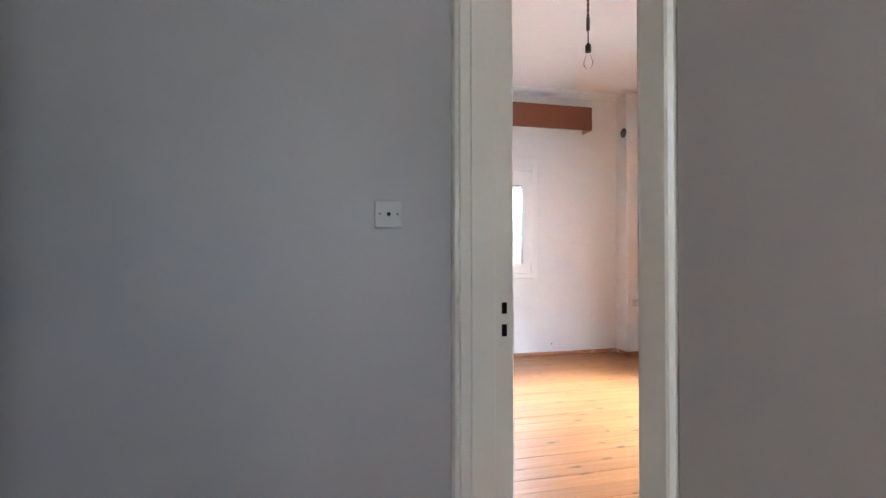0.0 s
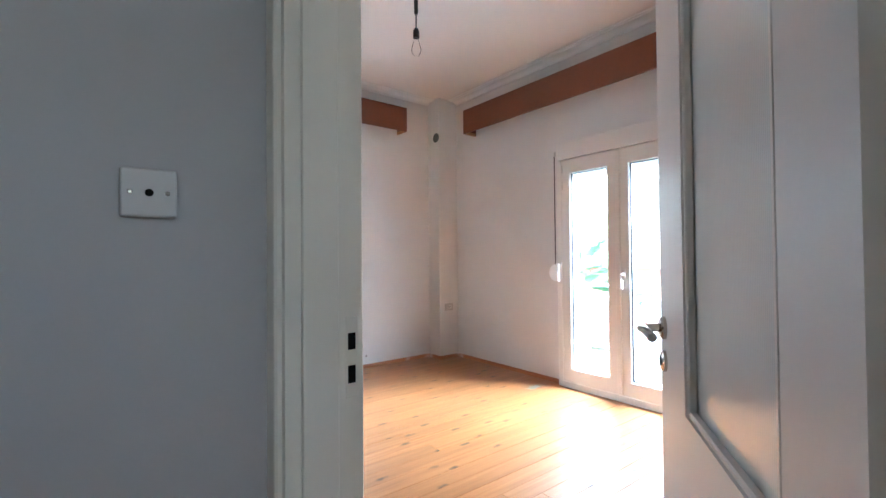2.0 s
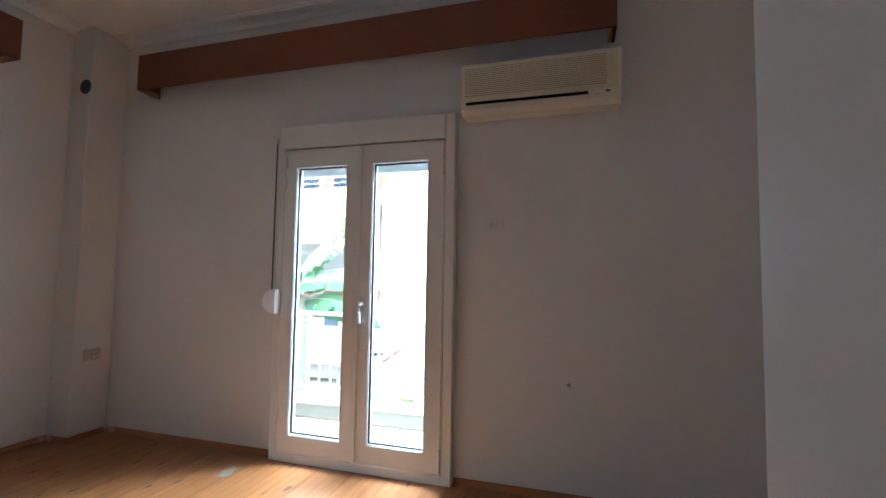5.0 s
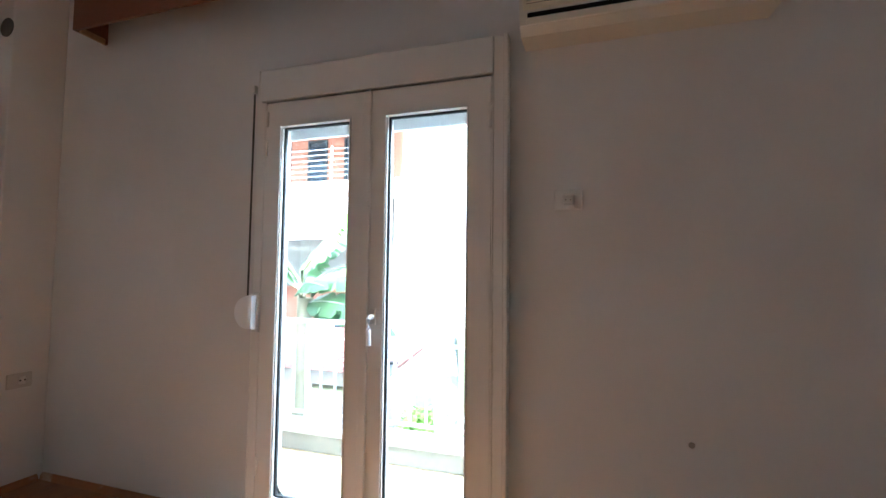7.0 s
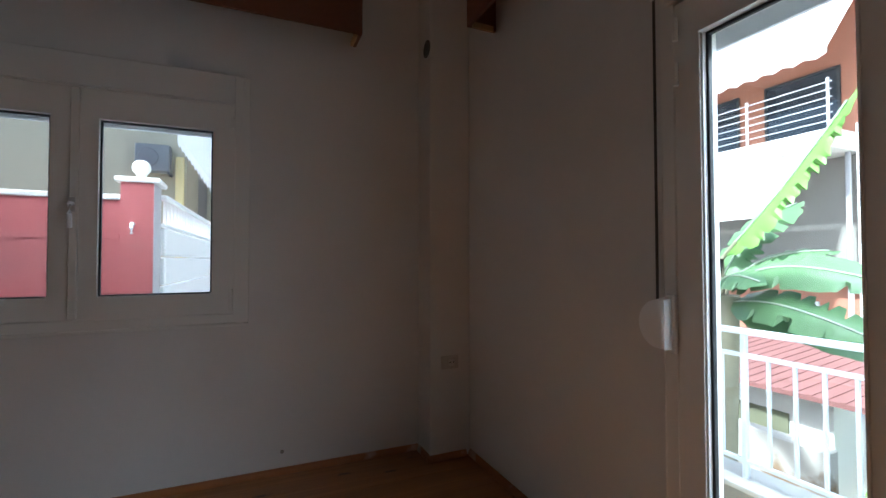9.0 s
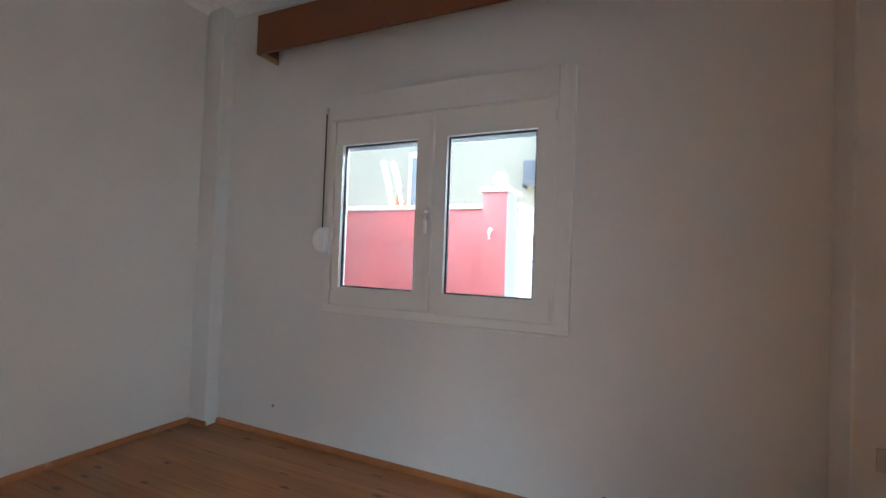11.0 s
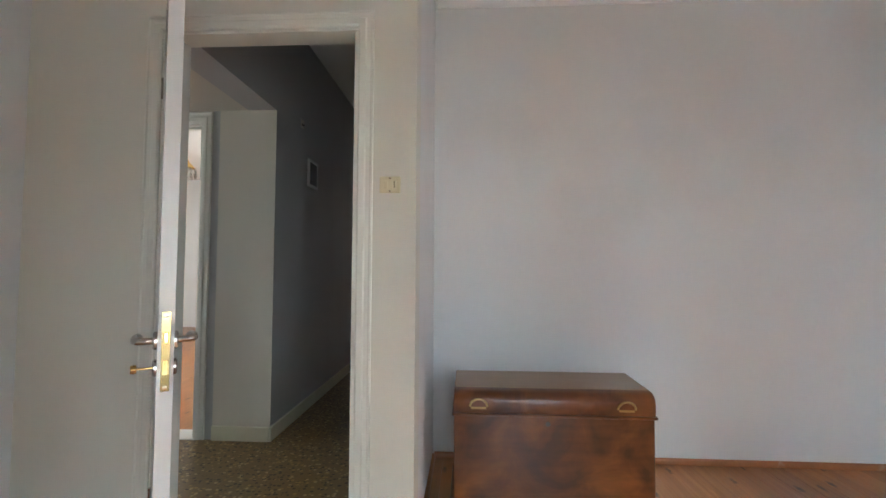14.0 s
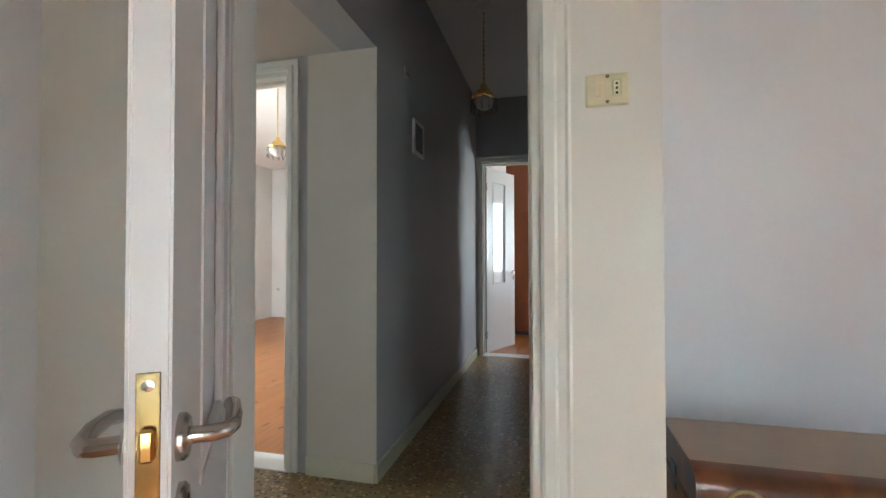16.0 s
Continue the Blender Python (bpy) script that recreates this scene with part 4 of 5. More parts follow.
def air_conditioner():
    t = thing("air_conditioner", (XE, 2.785, 2.075), "yellowed white wall-mounted air conditioner", "air conditioner", -90)
    w, h, d = 0.835, 0.29, 0.185
    prof = [(-0.002, 0.01), (-d * 0.72, 0.0), (-d * 0.92, 0.025), (-d, 0.075), (-d * 0.99, h - 0.06), (-d * 0.93, h - 0.015), (-d * 0.82, h), (-0.002, h)]
    part("body", extrude_profile(bmesh.new(), prof, "x", 0.0, w), M_ACLIGHT, t)
    part("grille_panel", bx(0.012, w - 0.012, -d - 0.004, -d + 0.02, 0.072, h - 0.022, bevel=0.004), M_AC, t, "yellowed intake grille panel")
    # sheet carrying the painted shadow behind the slats
    part("grille_backing", bx(0.026, w - 0.072, -d - 0.0055, -d - 0.003, 0.092, 0.246), M_ACGAP, t, "backing sheet coloured as the shadow between slats")
    for i in range(14):
        z = 0.094 + i * 0.0108
        part("grille_slat", bx(0.026, w - 0.072, -d - 0.0105, -d - 0.005, z, z + 0.0072, bevel=0.0012), M_AC, t)
    part("outlet", bx(0.03, w - 0.16, -d * 0.985 - 0.004, -d * 0.9, 0.046, 0.060), M_NEARBLACK, t, "dark air outlet slot")
    part("flap", bx(0.025, w - 0.155, -d * 0.97 - 0.006, -d * 0.93, 0.014, 0.045, bevel=0.004), M_ACLIGHT, t)
    part("display", bx(w - 0.13, w - 0.05, -d - 0.003, -d + 0.01, 0.040, 0.064, bevel=0.003), M_ACLIGHT, t)
    part("badge", bx(w - 0.075, w - 0.055, -d - 0.0055, -d - 0.002, 0.048, 0.057, bevel=0.001), M_NEARBLACK, t, "small dark badge")
    part("sticker", bx(w - 0.062, w - 0.028, -d - 0.0085, -d - 0.0055, 0.18, 0.235), M_OLDPLATE, t, "faded yellow sticker")
    return t


air_conditioner()

lamp = thing("pendant_bulb", (2.33, 3.70, ZC), "bare bulb hanging from the ceiling on black twisted cord", "pendant light")
part("ceiling_hook", lathe(bmesh.new(), [(0.001, 0), (0.03, 0), (0.028, -0.012), (0.012, -0.022), (0.001, -0.024)], seg=16), M_PLATE, lamp, smooth=True)
for ph in (0, math.pi):
    part("cord", tube(bmesh.new(), [(0.004 * math.cos(i * 0.55 + ph), 0.004 * math.sin(i * 0.55 + ph), -0.02 - i * 0.0062) for i in range(56)], 0.0045, 6), M_CORD, lamp, smooth=True)
part("connector", lathe(bmesh.new(), [(0.001, -0.27), (0.010, -0.272), (0.012, -0.28), (0.012, -0.35), (0.009, -0.36), (0.001, -0.362)], seg=12), M_CORD, lamp, "black cord knot", smooth=True)
part("wire", rd((0, 0, -0.36), (0, 0, -0.45), 0.004, seg=8), M_CABLE, lamp)
part("socket", lathe(bmesh.new(), [(0.001, -0.442), (0.010, -0.444), (0.017, -0.455), (0.019, -0.47), (0.019, -0.50), (0.001, -0.50)], seg=16), M_CORD, lamp, "black lamp socket", smooth=True)
part("bulb", lathe(bmesh.new(), [(0.001, -0.499), (0.013, -0.499), (0.014, -0.515), (0.022, -0.54), (0.029, -0.565), (0.028, -0.585), (0.018, -0.602), (0.001, -0.607)], seg=20), M_BULB, lamp, "clear glass bulb", smooth=True)


# ---- sockets and switches ----
def plate(name, at, rz, w, h, material, label, category, details, thick=0.010):
    """A wall plate. Local x across, -y out of the wall. details: (name, x, z, w, h, material, depth)."""
    t = thing(name, at, label, category, rz)
    part("cover", bx(-w / 2, w / 2, -thick, 0.0, -h / 2, h / 2, bevel=0.004, seg=2), material, t)
    for n, x, z, a, b, m, d in details:
        part(n, bx(x - a / 2, x + a / 2, -thick - d, -thick + 0.001, z - b / 2, z + b / 2, bevel=min(a, b) * 0.2), m, t)
    return t


SCREW = lambda x, z: ("screw", x, z, 0.007, 0.007, M_NICKEL, 0.0012)
aerial = plate("aerial_socket", (0.925, HN - 0.012, 1.262), 0, 0.083, 0.083, M_AERIAL, "greyed square aerial socket on the hall wall", "aerial socket", [SCREW(-0.027, 0), SCREW(0.027, 0)], thick=0.020)
part("socket_hole", lathe(bmesh.new(), [(0.0005, -0.0195), (0.0065, -0.0195), (0.0065, -0.0218), (0.0005, -0.0218)], (0, 0, 0), 14, "Y"), M_NEARBLACK, aerial)
plate("light_switch", (DX1, 2.581, 1.538), 90, 0.088, 0.070, M_OLDPLATE, "yellowed switch plate with rocker and socket by the door", "light switch",
      [("rocker", -0.016, 0, 0.017, 0.034, M_OLDPLATE, 0.005), ("socket_insert", 0.019, 0, 0.018, 0.036, M_OLDPLATE, 0.002), ("socket_hole", 0.019, 0.010, 0.005, 0.005, M_NEARBLACK, 0.003), ("socket_hole", 0.019, 0.0, 0.005, 0.005, M_NEARBLACK, 0.003), ("socket_hole", 0.019, -0.010, 0.005, 0.005, M_NEARBLACK, 0.003), SCREW(0, 0.027), SCREW(0, -0.027)])
plate("wall_socket", (3.99, 5.50, 0.575), 0, 0.115, 0.08, M_SOCKET, "white wall socket low on the corner pillar", "wall socket",
      [("socket_insert", 0.012, 0, 0.042, 0.042, M_PLATE, 0.003), ("socket_hole", 0.002, 0, 0.010, 0.010, M_NEARBLACK, 0.004), ("socket_hole", 0.022, 0, 0.010, 0.010, M_NEARBLACK, 0.004)])
plate("switched_socket", (XE, 2.62, 1.474), -90, 0.105, 0.08, M_PLATE, "white wall socket under the air conditioner", "wall socket",
      [("socket_insert", 0.0, 0, 0.045, 0.045, M_PLATE, 0.003), ("socket_hole", -0.009, 0, 0.005, 0.005, M_PATCH, 0.004), ("socket_hole", 0.009, 0, 0.005, 0.005, M_PATCH, 0.004)])

hole = thing("flue_hole", (3.865, 5.545, 2.492), "round black stovepipe hole in the corner pillar", "flue hole", 0)
part("sleeve", lathe(bmesh.new(), [(0.046, -0.004), (0.052, -0.005), (0.052, 0.0), (0.046, 0.0)], seg=24, axis="X"), M_IRON, hole, smooth=True)
part("opening", lathe(bmesh.new(), [(0.0005, -0.003), (0.047, -0.003), (0.047, -0.001), (0.0005, -0.001)], seg=24, axis="X"), M_NEARBLACK, hole, "black disc standing for the dark inside the hole")


# ---- chest ----
def chest():
    t = thing("blanket_chest", (0.527, 2.842, 0.0), "dark mahogany blanket chest with rounded lid and brass handles", "chest")
    W, D = 0.975, 0.415
    part("body", bx(0.012, D - 0.008, 0.0, W - 0.016, 0.045, 0.476, bevel=0.004), M_CHEST, t)
    part("plinth", bx(0.0, D + 0.012, -0.02, W + 0.004, 0.0, 0.062, bevel=0.010, seg=2), M_CHEST, t)
    part("lip", bx(0.0, D + 0.010, -0.010, W - 0.006, 0.474, 0.488, bevel=0.005, seg=2), M_CHEST, t, "projecting rounded moulding under the lid")
    prof = [(0.0, 0.489), (D, 0.489), (D + 0.004, 0.505), (D + 0.004, 0.545), (D - 0.002, 0.566), (D - 0.016, 0.582), (D - 0.038, 0.590), (D - 0.07, 0.593), (0.012, 0.599), (0.0, 0.592)]
    lid = part("lid", extrude_profile(bmesh.new(), prof, "y", 0.0, W - 0.016), M_CHEST, t, "lid with rolled front edge", smooth=True)
    part("lid_top", extrude_profile(bmesh.new(), [(0.012, 0.5985), (D - 0.072, 0.5925), (D - 0.072, 0.5945), (0.012, 0.6005)], "y", 0.004, W - 0.02), M_CHESTTOP, lid, "paler dull top panel")
    for y in (0.12, W - 0.15):
        ring = [(D + 0.004 + 0.006 * math.sin(math.pi * k / 12), y + 0.042 * math.cos(math.pi * k / 12), 0.520 + 0.036 * math.sin(math.pi * k / 12)) for k in range(13)]
        part("lid_handle", tube(bmesh.new(), ring, 0.0055, 8), M_OLDBRASS, lid, "half-round brass handle", smooth=True)
        part("handle_recess", bx(D + 0.000, D + 0.0045, y - 0.038, y + 0.038, 0.506, 0.520, bevel=0.002), M_OLDBRASS, lid)
    part("lock_escutcheon", lathe(bmesh.new(), [(0.0005, 0), (0.012, 0), (0.011, 0.003), (0.0005, 0.004)], (D - 0.008, 0.455, 0.440), 16, "X"), M_IRON, t, "small dark keyhole", smooth=True)
    part("side_hasp", bx(0.16, 0.22, -0.006, 0.0, 0.44, 0.52, bevel=0.002), M_IRON, t, "dark iron hasp")
    return t


chest()


# ---- hall fittings ----
grille = thing("vent_grille", (-0.60, HS, 1.993), "grey metal ventilation cover on the hall wall", "vent", 180)
part("cover_frame", wall_mesh("x", -0.018, 0.0, -0.11, 0.11, -0.115, 0.115, [(-0.09, 0.09, -0.095, 0.095)]), M_PLATE, grille)
part("cover_plate", bx(-0.09, 0.09, -0.012, -0.004, -0.095, 0.095), M_GREYMETAL, grille, "dark grey plate")
for i in range(6):
    part("slat", bx(-0.088, 0.088, -0.016, -0.011, -0.08 + i * 0.03, -0.068 + i * 0.03, bevel=0.002), M_GREYMETAL, grille)


def chandelier(name, at, drop, label):
    """A small brass and crystal chandelier on a chain, hanging from the ceiling at at."""
    t = thing(name, at, label, "chandelier")
    part("ceiling_rose", lathe(bmesh.new(), [(0.001, 0), (0.075, 0), (0.070, -0.012), (0.035, -0.022), (0.012, -0.045), (0.001, -0.046)], seg=20), M_PLATE, t, "white plaster rose", smooth=True)
    part("chain", rd((0, 0, -0.04), (0, 0, -drop), 0.005, seg=6), M_BRASS, t)
    for i in range(int((drop - 0.05) / 0.035)):
        part("chain_link", lathe(bmesh.new(), [(0.006, -0.006), (0.011, 0.0), (0.006, 0.006)], (0, 0, -0.06 - i * 0.035), 8), M_BRASS, t, smooth=True)
    part("crown", lathe(bmesh.new(), [(0.001, -drop + 0.02), (0.02, -drop), (0.03, -drop - 0.03), (0.065, -drop - 0.06), (0.085, -drop - 0.09), (0.080, -drop - 0.10), (0.05, -drop - 0.085), (0.001, -drop - 0.08)], seg=20), M_BRASS, t, "pierced brass crown", smooth=True)
    part("lamp_bowl", lathe(bmesh.new(), [(0.055, -drop - 0.10), (0.075, -drop - 0.13), (0.060, -drop - 0.17), (0.025, -drop - 0.19), (0.001, -drop - 0.195)], seg=16), M_PLATE, t, "white frosted bowl", smooth=True)
    for i in range(12):
        a = i * math.pi / 6
        x, y = 0.098 * math.cos(a), 0.098 * math.sin(a)
        part("arm", rd((0.07 * math.cos(a), 0.07 * math.sin(a), -drop - 0.09), (x, y, -drop - 0.10), 0.004, seg=6), M_BRASS, t)
        part("crystal_drop", lathe(bmesh.new(), [(0.001, -drop - 0.105), (0.006, -drop - 0.115), (0.004, -drop - 0.13), (0.010, -drop - 0.185), (0.001, -drop - 0.215)], (x, y, 0), 6), M_CRYSTAL, t)
    return t


chandelier("chandelier", (-0.98, 1.96, HZ), 0.60, "small brass and crystal chandelier on a long chain")
chandelier("chandelier", (-1.60, -0.24, 2.94), 0.55, "crystal chandelier in the side room")


def wardrobe():
    t = thing("wardrobe", (-5.1, 1.75, 0.0), "orange-brown laminate wardrobe with upper cupboard", "wardrobe")
    part("carcass", bx(0.0, 0.6, 0.0, 1.5, 0.06, 2.6, bevel=0.004), M_WARDROBE, t)
    part("plinth", bx(0.0, 0.57, 0.02, 1.48, 0.0, 0.06), M_IRON, t)
    for i in range(3):
        part("door", bx(0.6, 0.62, 0.01 + i * 0.5, 0.49 + i * 0.5, 0.12, 1.86, bevel=0.003), M_WARDROBE, t)
        part("upper_door", bx(0.6, 0.62, 0.01 + i * 0.5, 0.49 + i * 0.5, 1.88, 2.58, bevel=0.003), M_WARDROBE, t)
    return t


wardrobe()

solid("floor_filler_patch", extrude_profile(bmesh.new(), [(3.77, 4.115), (3.82, 4.10), (3.86, 4.118), (3.915, 4.112), (3.905, 4.145), (3.93, 4.17), (3.87, 4.168), (3.84, 4.19), (3.81, 4.160), (3.765, 4.165), (3.78, 4.14)], "z", -0.002, 0.0022), M_PATCH, "grey filler patch smeared on the floor boards", "floor patch")
for x, y, z, ax in ((0.98, YN, 0.20, "y"), (3.05, YN, 0.12, "y"), (XE, 2.21, 0.60, "x")):
    plug = thing("wall_plug", (x, y, z), "small dark empty screw hole in plaster", "screw hole")
    part("hole_rim", lathe(bmesh.new(), [(0.004, 0.0), (0.011, 0.0), (0.010, -0.002), (0.004, -0.002)], seg=12, axis="Y" if ax == "y" else "X"), M_PATCH, plug)
    part("hole", lathe(bmesh.new(), [(0.0005, -0.0005), (0.005, -0.0005), (0.005, -0.0015), (0.0005, -0.0015)], seg=10, axis="Y" if ax == "y" else "X"), M_NEARBLACK, plug)
stub = thing("doorbell_remains", (-0.36, HS, 2.36), "torn remains of an old doorbell mount", "bell mount", 180)
part("base", bx(-0.03, 0.03, -0.006, 0.0, -0.035, 0.035, bevel=0.002), M_HALLCREAM, stub)
for k in range(4):
    part("screw", bx(-0.022 + k * 0.013, -0.016 + k * 0.013, -0.010, -0.005, -0.02 + 0.01 * (k % 2), -0.006 + 0.01 * (k % 2)), M_IRON, stub)
side_sock = plate("side_room_socket", (-5.4, -2.86, 0.55), 90, 0.08, 0.08, M_PLATE, "white wall socket in the side room", "wall socket", [("socket_hole", 0, 0, 0.02, 0.02, M_NEARBLACK, 0.002)])


# ---- outside: ground, balcony ----
solid("ground", bx(-300, 300, -300, 300, -2.6, -2.0), M_GROUND, "pale concrete yard and street", "ground", "structure")
solid("house_wall_below", bx(XE - 0.2, XE + 0.119, YS - 0.2, YN + 0.119, -2.0, -0.301), M_WHITEOUT, "white rendered base of the house", "wall", "structure")
solid("roof_slab", bx(-6.2, XE + 0.35, -3.3, YN + 0.30, 3.2, 3.4), M_CONC, "flat concrete roof slab", "roof", "structure")
solid("balcony_floor", bx(XE + 0.121, 5.42, 1.2, 5.6, -0.30, -0.13), M_BALC, "speckled balcony floor with dry debris", "balcony floor", "structure")
solid("balcony_kerb", bx(5.22, 5.42, 1.2, 5.6, -0.129, 0.005, bevel=0.008, seg=2), M_CONC, "weathered concrete balcony kerb", "kerb", "structure")
solid("door_sill", bx(XE + 0.02, XE + 0.24, 2.86, 4.04, -0.12, 0.0, bevel=0.006), M_MARBLE, "pale marble door sill", "sill", "structure")
solid("window_sill_outer", bx(1.40, 2.84, YN + 0.03, YN + 0.20, 0.80, 0.86, bevel=0.006), M_MARBLE, "pale marble window sill", "sill", "structure")

solid("balcony_coping", bx(5.19, 5.45, 1.2, 5.6, 0.0052, 0.035, bevel=0.006, seg=2), M_COPING, "pale stone coping on the balcony kerb", "coping", "structure")
railing = thing("balcony_railing", (5.30, 0, 0), "white painted metal balcony railing", "railing")
part("top_rail", bx(-0.025, 0.025, 1.2, 5.6, 0.795, 0.825, bevel=0.006, seg=2), M_RAILING, railing)
part("middle_rail", bx(-0.012, 0.012, 1.2, 5.6, 0.672, 0.694, bevel=0.003), M_RAILING, railing)
part("bottom_rail", bx(-0.012, 0.012, 1.2, 5.6, 0.115, 0.137, bevel=0.003), M_RAILING, railing)
for i in range(36):
    y = 1.32 + i * 0.1205
    if i % 9 == 0:
        part("post", bx(-0.014, 0.014, y - 0.014, y + 0.014, 0.034, 0.797, bevel=0.003), M_RAILING, railing)
    else:
        part("baluster", bx(-0.008, 0.008, y - 0.008, y + 0.008, 0.136, 0.673, bevel=0.002), M_RAILING, railing)


# ---- banana plant ----
def banana_leaf(base, tip, width, arch, seed, torn, twist=0.0):
    """A long leaf blade with folded midrib, wavy torn edges and an arching midrib."""
    r = random.Random(seed)
    base, tip = Vector(base), Vector(tip)
    n = 46
    d = tip - base
    side = d.cross(Vector((0, 0, 1))).normalized()
    side = Matrix.Rotation(twist, 3, d.normalized()) @ side
    up = side.cross(d).normalized()
    bm = bmesh.new()
    rows_ = []
    tear = [[0.0, 0.0] for _ in range(n + 1)]
    for i in range(n + 1):
        for k in (0, 1):
            tear[i][k] = r.uniform(0.25, 0.65) if r.random() < torn else r.uniform(0, 0.008)
    for i in range(n + 1):
        u = i / n
        c = base + d * u + up * (arch * math.sin(math.pi * u) - 0.0)
        prof = (min(1.0, u * 5.0) ** 0.7) * (1 - max(0.0, (u - 0.55) / 0.45) ** 2.2)
        w = width * 0.5 * max(prof, 0.02)
        droop = 0.30 * w
        row = []
        for s, k in ((-1, 0), (-0.5, 0), (0, 0), (0.5, 1), (1, 1)):
            cut = 1 - tear[i][k] * (abs(s) == 1) - 0.3 * tear[i][k] * (abs(s) == 0.5)
            ww = w * s * cut
            row.append(bm.verts.new(c + side * ww - up * (droop * abs(s) ** 1.5 - 0.03 * w) + up * 0.006 * math.sin(u * 40 + s * 3) * abs(s)))
        rows_.append(row)
    for a, b in zip(rows_, rows_[1:]):
        for k in range(4):
            bm.faces.new((a[k], a[k + 1], b[k + 1], b[k]))
    return bm


plant = thing("banana_plant", (6.5, 5.50, -2.0), "banana plant with large torn green leaves", "banana plant")
O = Vector((6.5, 5.50, -2.0))
part("trunk", tube(bmesh.new(), [(0.02, 0.02, 0.0), (0.0, 0.0, 1.2), (0.01, -0.02, 2.2), (0.0, -0.05, 2.9)], 0.085, 12), M_STEM, plant, smooth=True)
for i, (b, t, w, arch, torn, m, tw) in enumerate([
        ((6.5, 5.48, 1.22), (6.40, 4.52, 2.30), 0.40, -0.03, 0.42, M_LEAFY, 0.9),
        ((6.5, 5.46, 0.98), (6.35, 4.28, 1.02), 0.33, 0.20, 0.12, M_LEAF, 0.8),
        ((6.5, 5.44, 0.84), (6.25, 4.28, 0.66), 0.31, 0.18, 0.12, M_LEAF, 0.85),
        ((6.55, 5.44, 0.80), (6.7, 4.45, 0.52), 0.34, 0.12, 0.02, M_LEAF, 0.7),
        ((6.52, 5.46, 1.0), (6.75, 4.80, 1.25), 0.30, 0.10, 0.10, M_LEAF, 0.5),
        ((6.45, 5.50, 0.95), (6.15, 4.95, 1.02), 0.26, 0.10, 0.10, M_LEAF, 0.6),
        ((6.5, 5.55, 1.0), (6.7, 6.6, 1.5), 0.34, 0.15, 0.15, M_LEAF, 0.2),
        ((6.5, 5.55, 1.1), (6.1, 6.4, 2.0), 0.32, 0.10, 0.15, M_LEAFY, 0.2),
        ((6.5, 5.52, 1.0), (7.3, 5.3, 1.7), 0.34, 0.15, 0.12, M_LEAF, 0.3)]):
    blade = part("leaf", banana_leaf(Vector(b) - O, Vector(t) - O, w, arch, 11 + i, torn, tw), m, plant, smooth=True)
    d = Vector(t) - Vector(b)
    side_ = Matrix.Rotation(tw, 3, d.normalized()) @ d.cross(Vector((0, 0, 1))).normalized()
    up_ = side_.cross(d).normalized()
    part("midrib", tube(bmesh.new(), [Vector(b) - O + d * (k / 14) + up_ * (arch * math.sin(math.pi * k / 14) + 0.004 + 0.015 * w) for k in range(14)], 0.007, 6), M_BUSH2, blade, "pale midrib", smooth=True)
    part("leaf_stalk", tube(bmesh.new(), [Vector((6.5, 5.48, 0.62)) - O, Vector(b) - O - d * 0.02, Vector(b) - O + d * 0.12 + Vector((0, 0, arch * 0.3))], 0.018, 8), M_STEM, plant, smooth=True)


def shrub(name, at, size, n, material, label, seed, leaf=0.07):
    """A shrub: short stems and many small folded leaves, denser inside."""
    r = random.Random(seed)
    t = thing(name, at, label, "shrub")
    st = bmesh.new()
    for i in range(9):
        a, q = r.uniform(0, 6.28), r.uniform(0.3, 0.8)
        tube(st, [(0, 0, 0), (size[0] * 0.3 * q * math.cos(a), size[1] * 0.3 * q * math.sin(a), size[2] * 0.4), (size[0] * 0.45 * q * math.cos(a), size[1] * 0.45 * q * math.sin(a), size[2] * 0.8)], 0.012, 5)
    part("stems", st, M_STEM, t)
    bm = bmesh.new()
    for i in range(n):
        a, e, q = r.uniform(0, 6.28), r.uniform(-0.3, 1.4), r.uniform(0.45, 1.0) * r.choice((0.8, 1.0, 1.12))
        c = Vector((size[0] / 2 * q * math.cos(a) * math.cos(e), size[1] / 2 * q * math.sin(a) * math.cos(e), size[2] * (0.35 + 0.6 * q * math.sin(e))))
        m = Matrix.Translation(c) @ Euler((r.uniform(-1, 1), r.uniform(-1, 1), r.uniform(0, 6.28))).to_matrix().to_4x4()
        l, w = leaf * r.uniform(0.7, 1.5), leaf * r.uniform(0.22, 0.4)
        vs = [bm.verts.new(m @ Vector(p)) for p in ((0, 0, 0), (w, l * 0.5, 0.01), (0, l, -0.012), (-w, l * 0.5, 0.01), (0, l * 0.5, -0.004))]
        for x, y in ((0, 1), (1, 2), (2, 3), (3, 0)):
            bm.faces.new((vs[x], vs[y], vs[4]))
    part("foliage", bm, material, t)
    return t


shrub("shrub", (8.25, 4.50, -2.0), (1.1, 1.6, 1.02), 4200, M_BUSH, "dense fuzzy yellow-green garden shrub", 3, 0.07)
shrub("shrub", (10.0, 5.3, -2.0), (1.2, 1.2, 0.75), 2000, M_BUSH, "dense green garden shrub", 4, 0.10)
shrub("shrub", (8.55, 3.92, -2.0), (1.0, 1.0, 1.35), 1400, M_BUSH2, "slender shrub with silver-grey leaves", 5, 0.11)


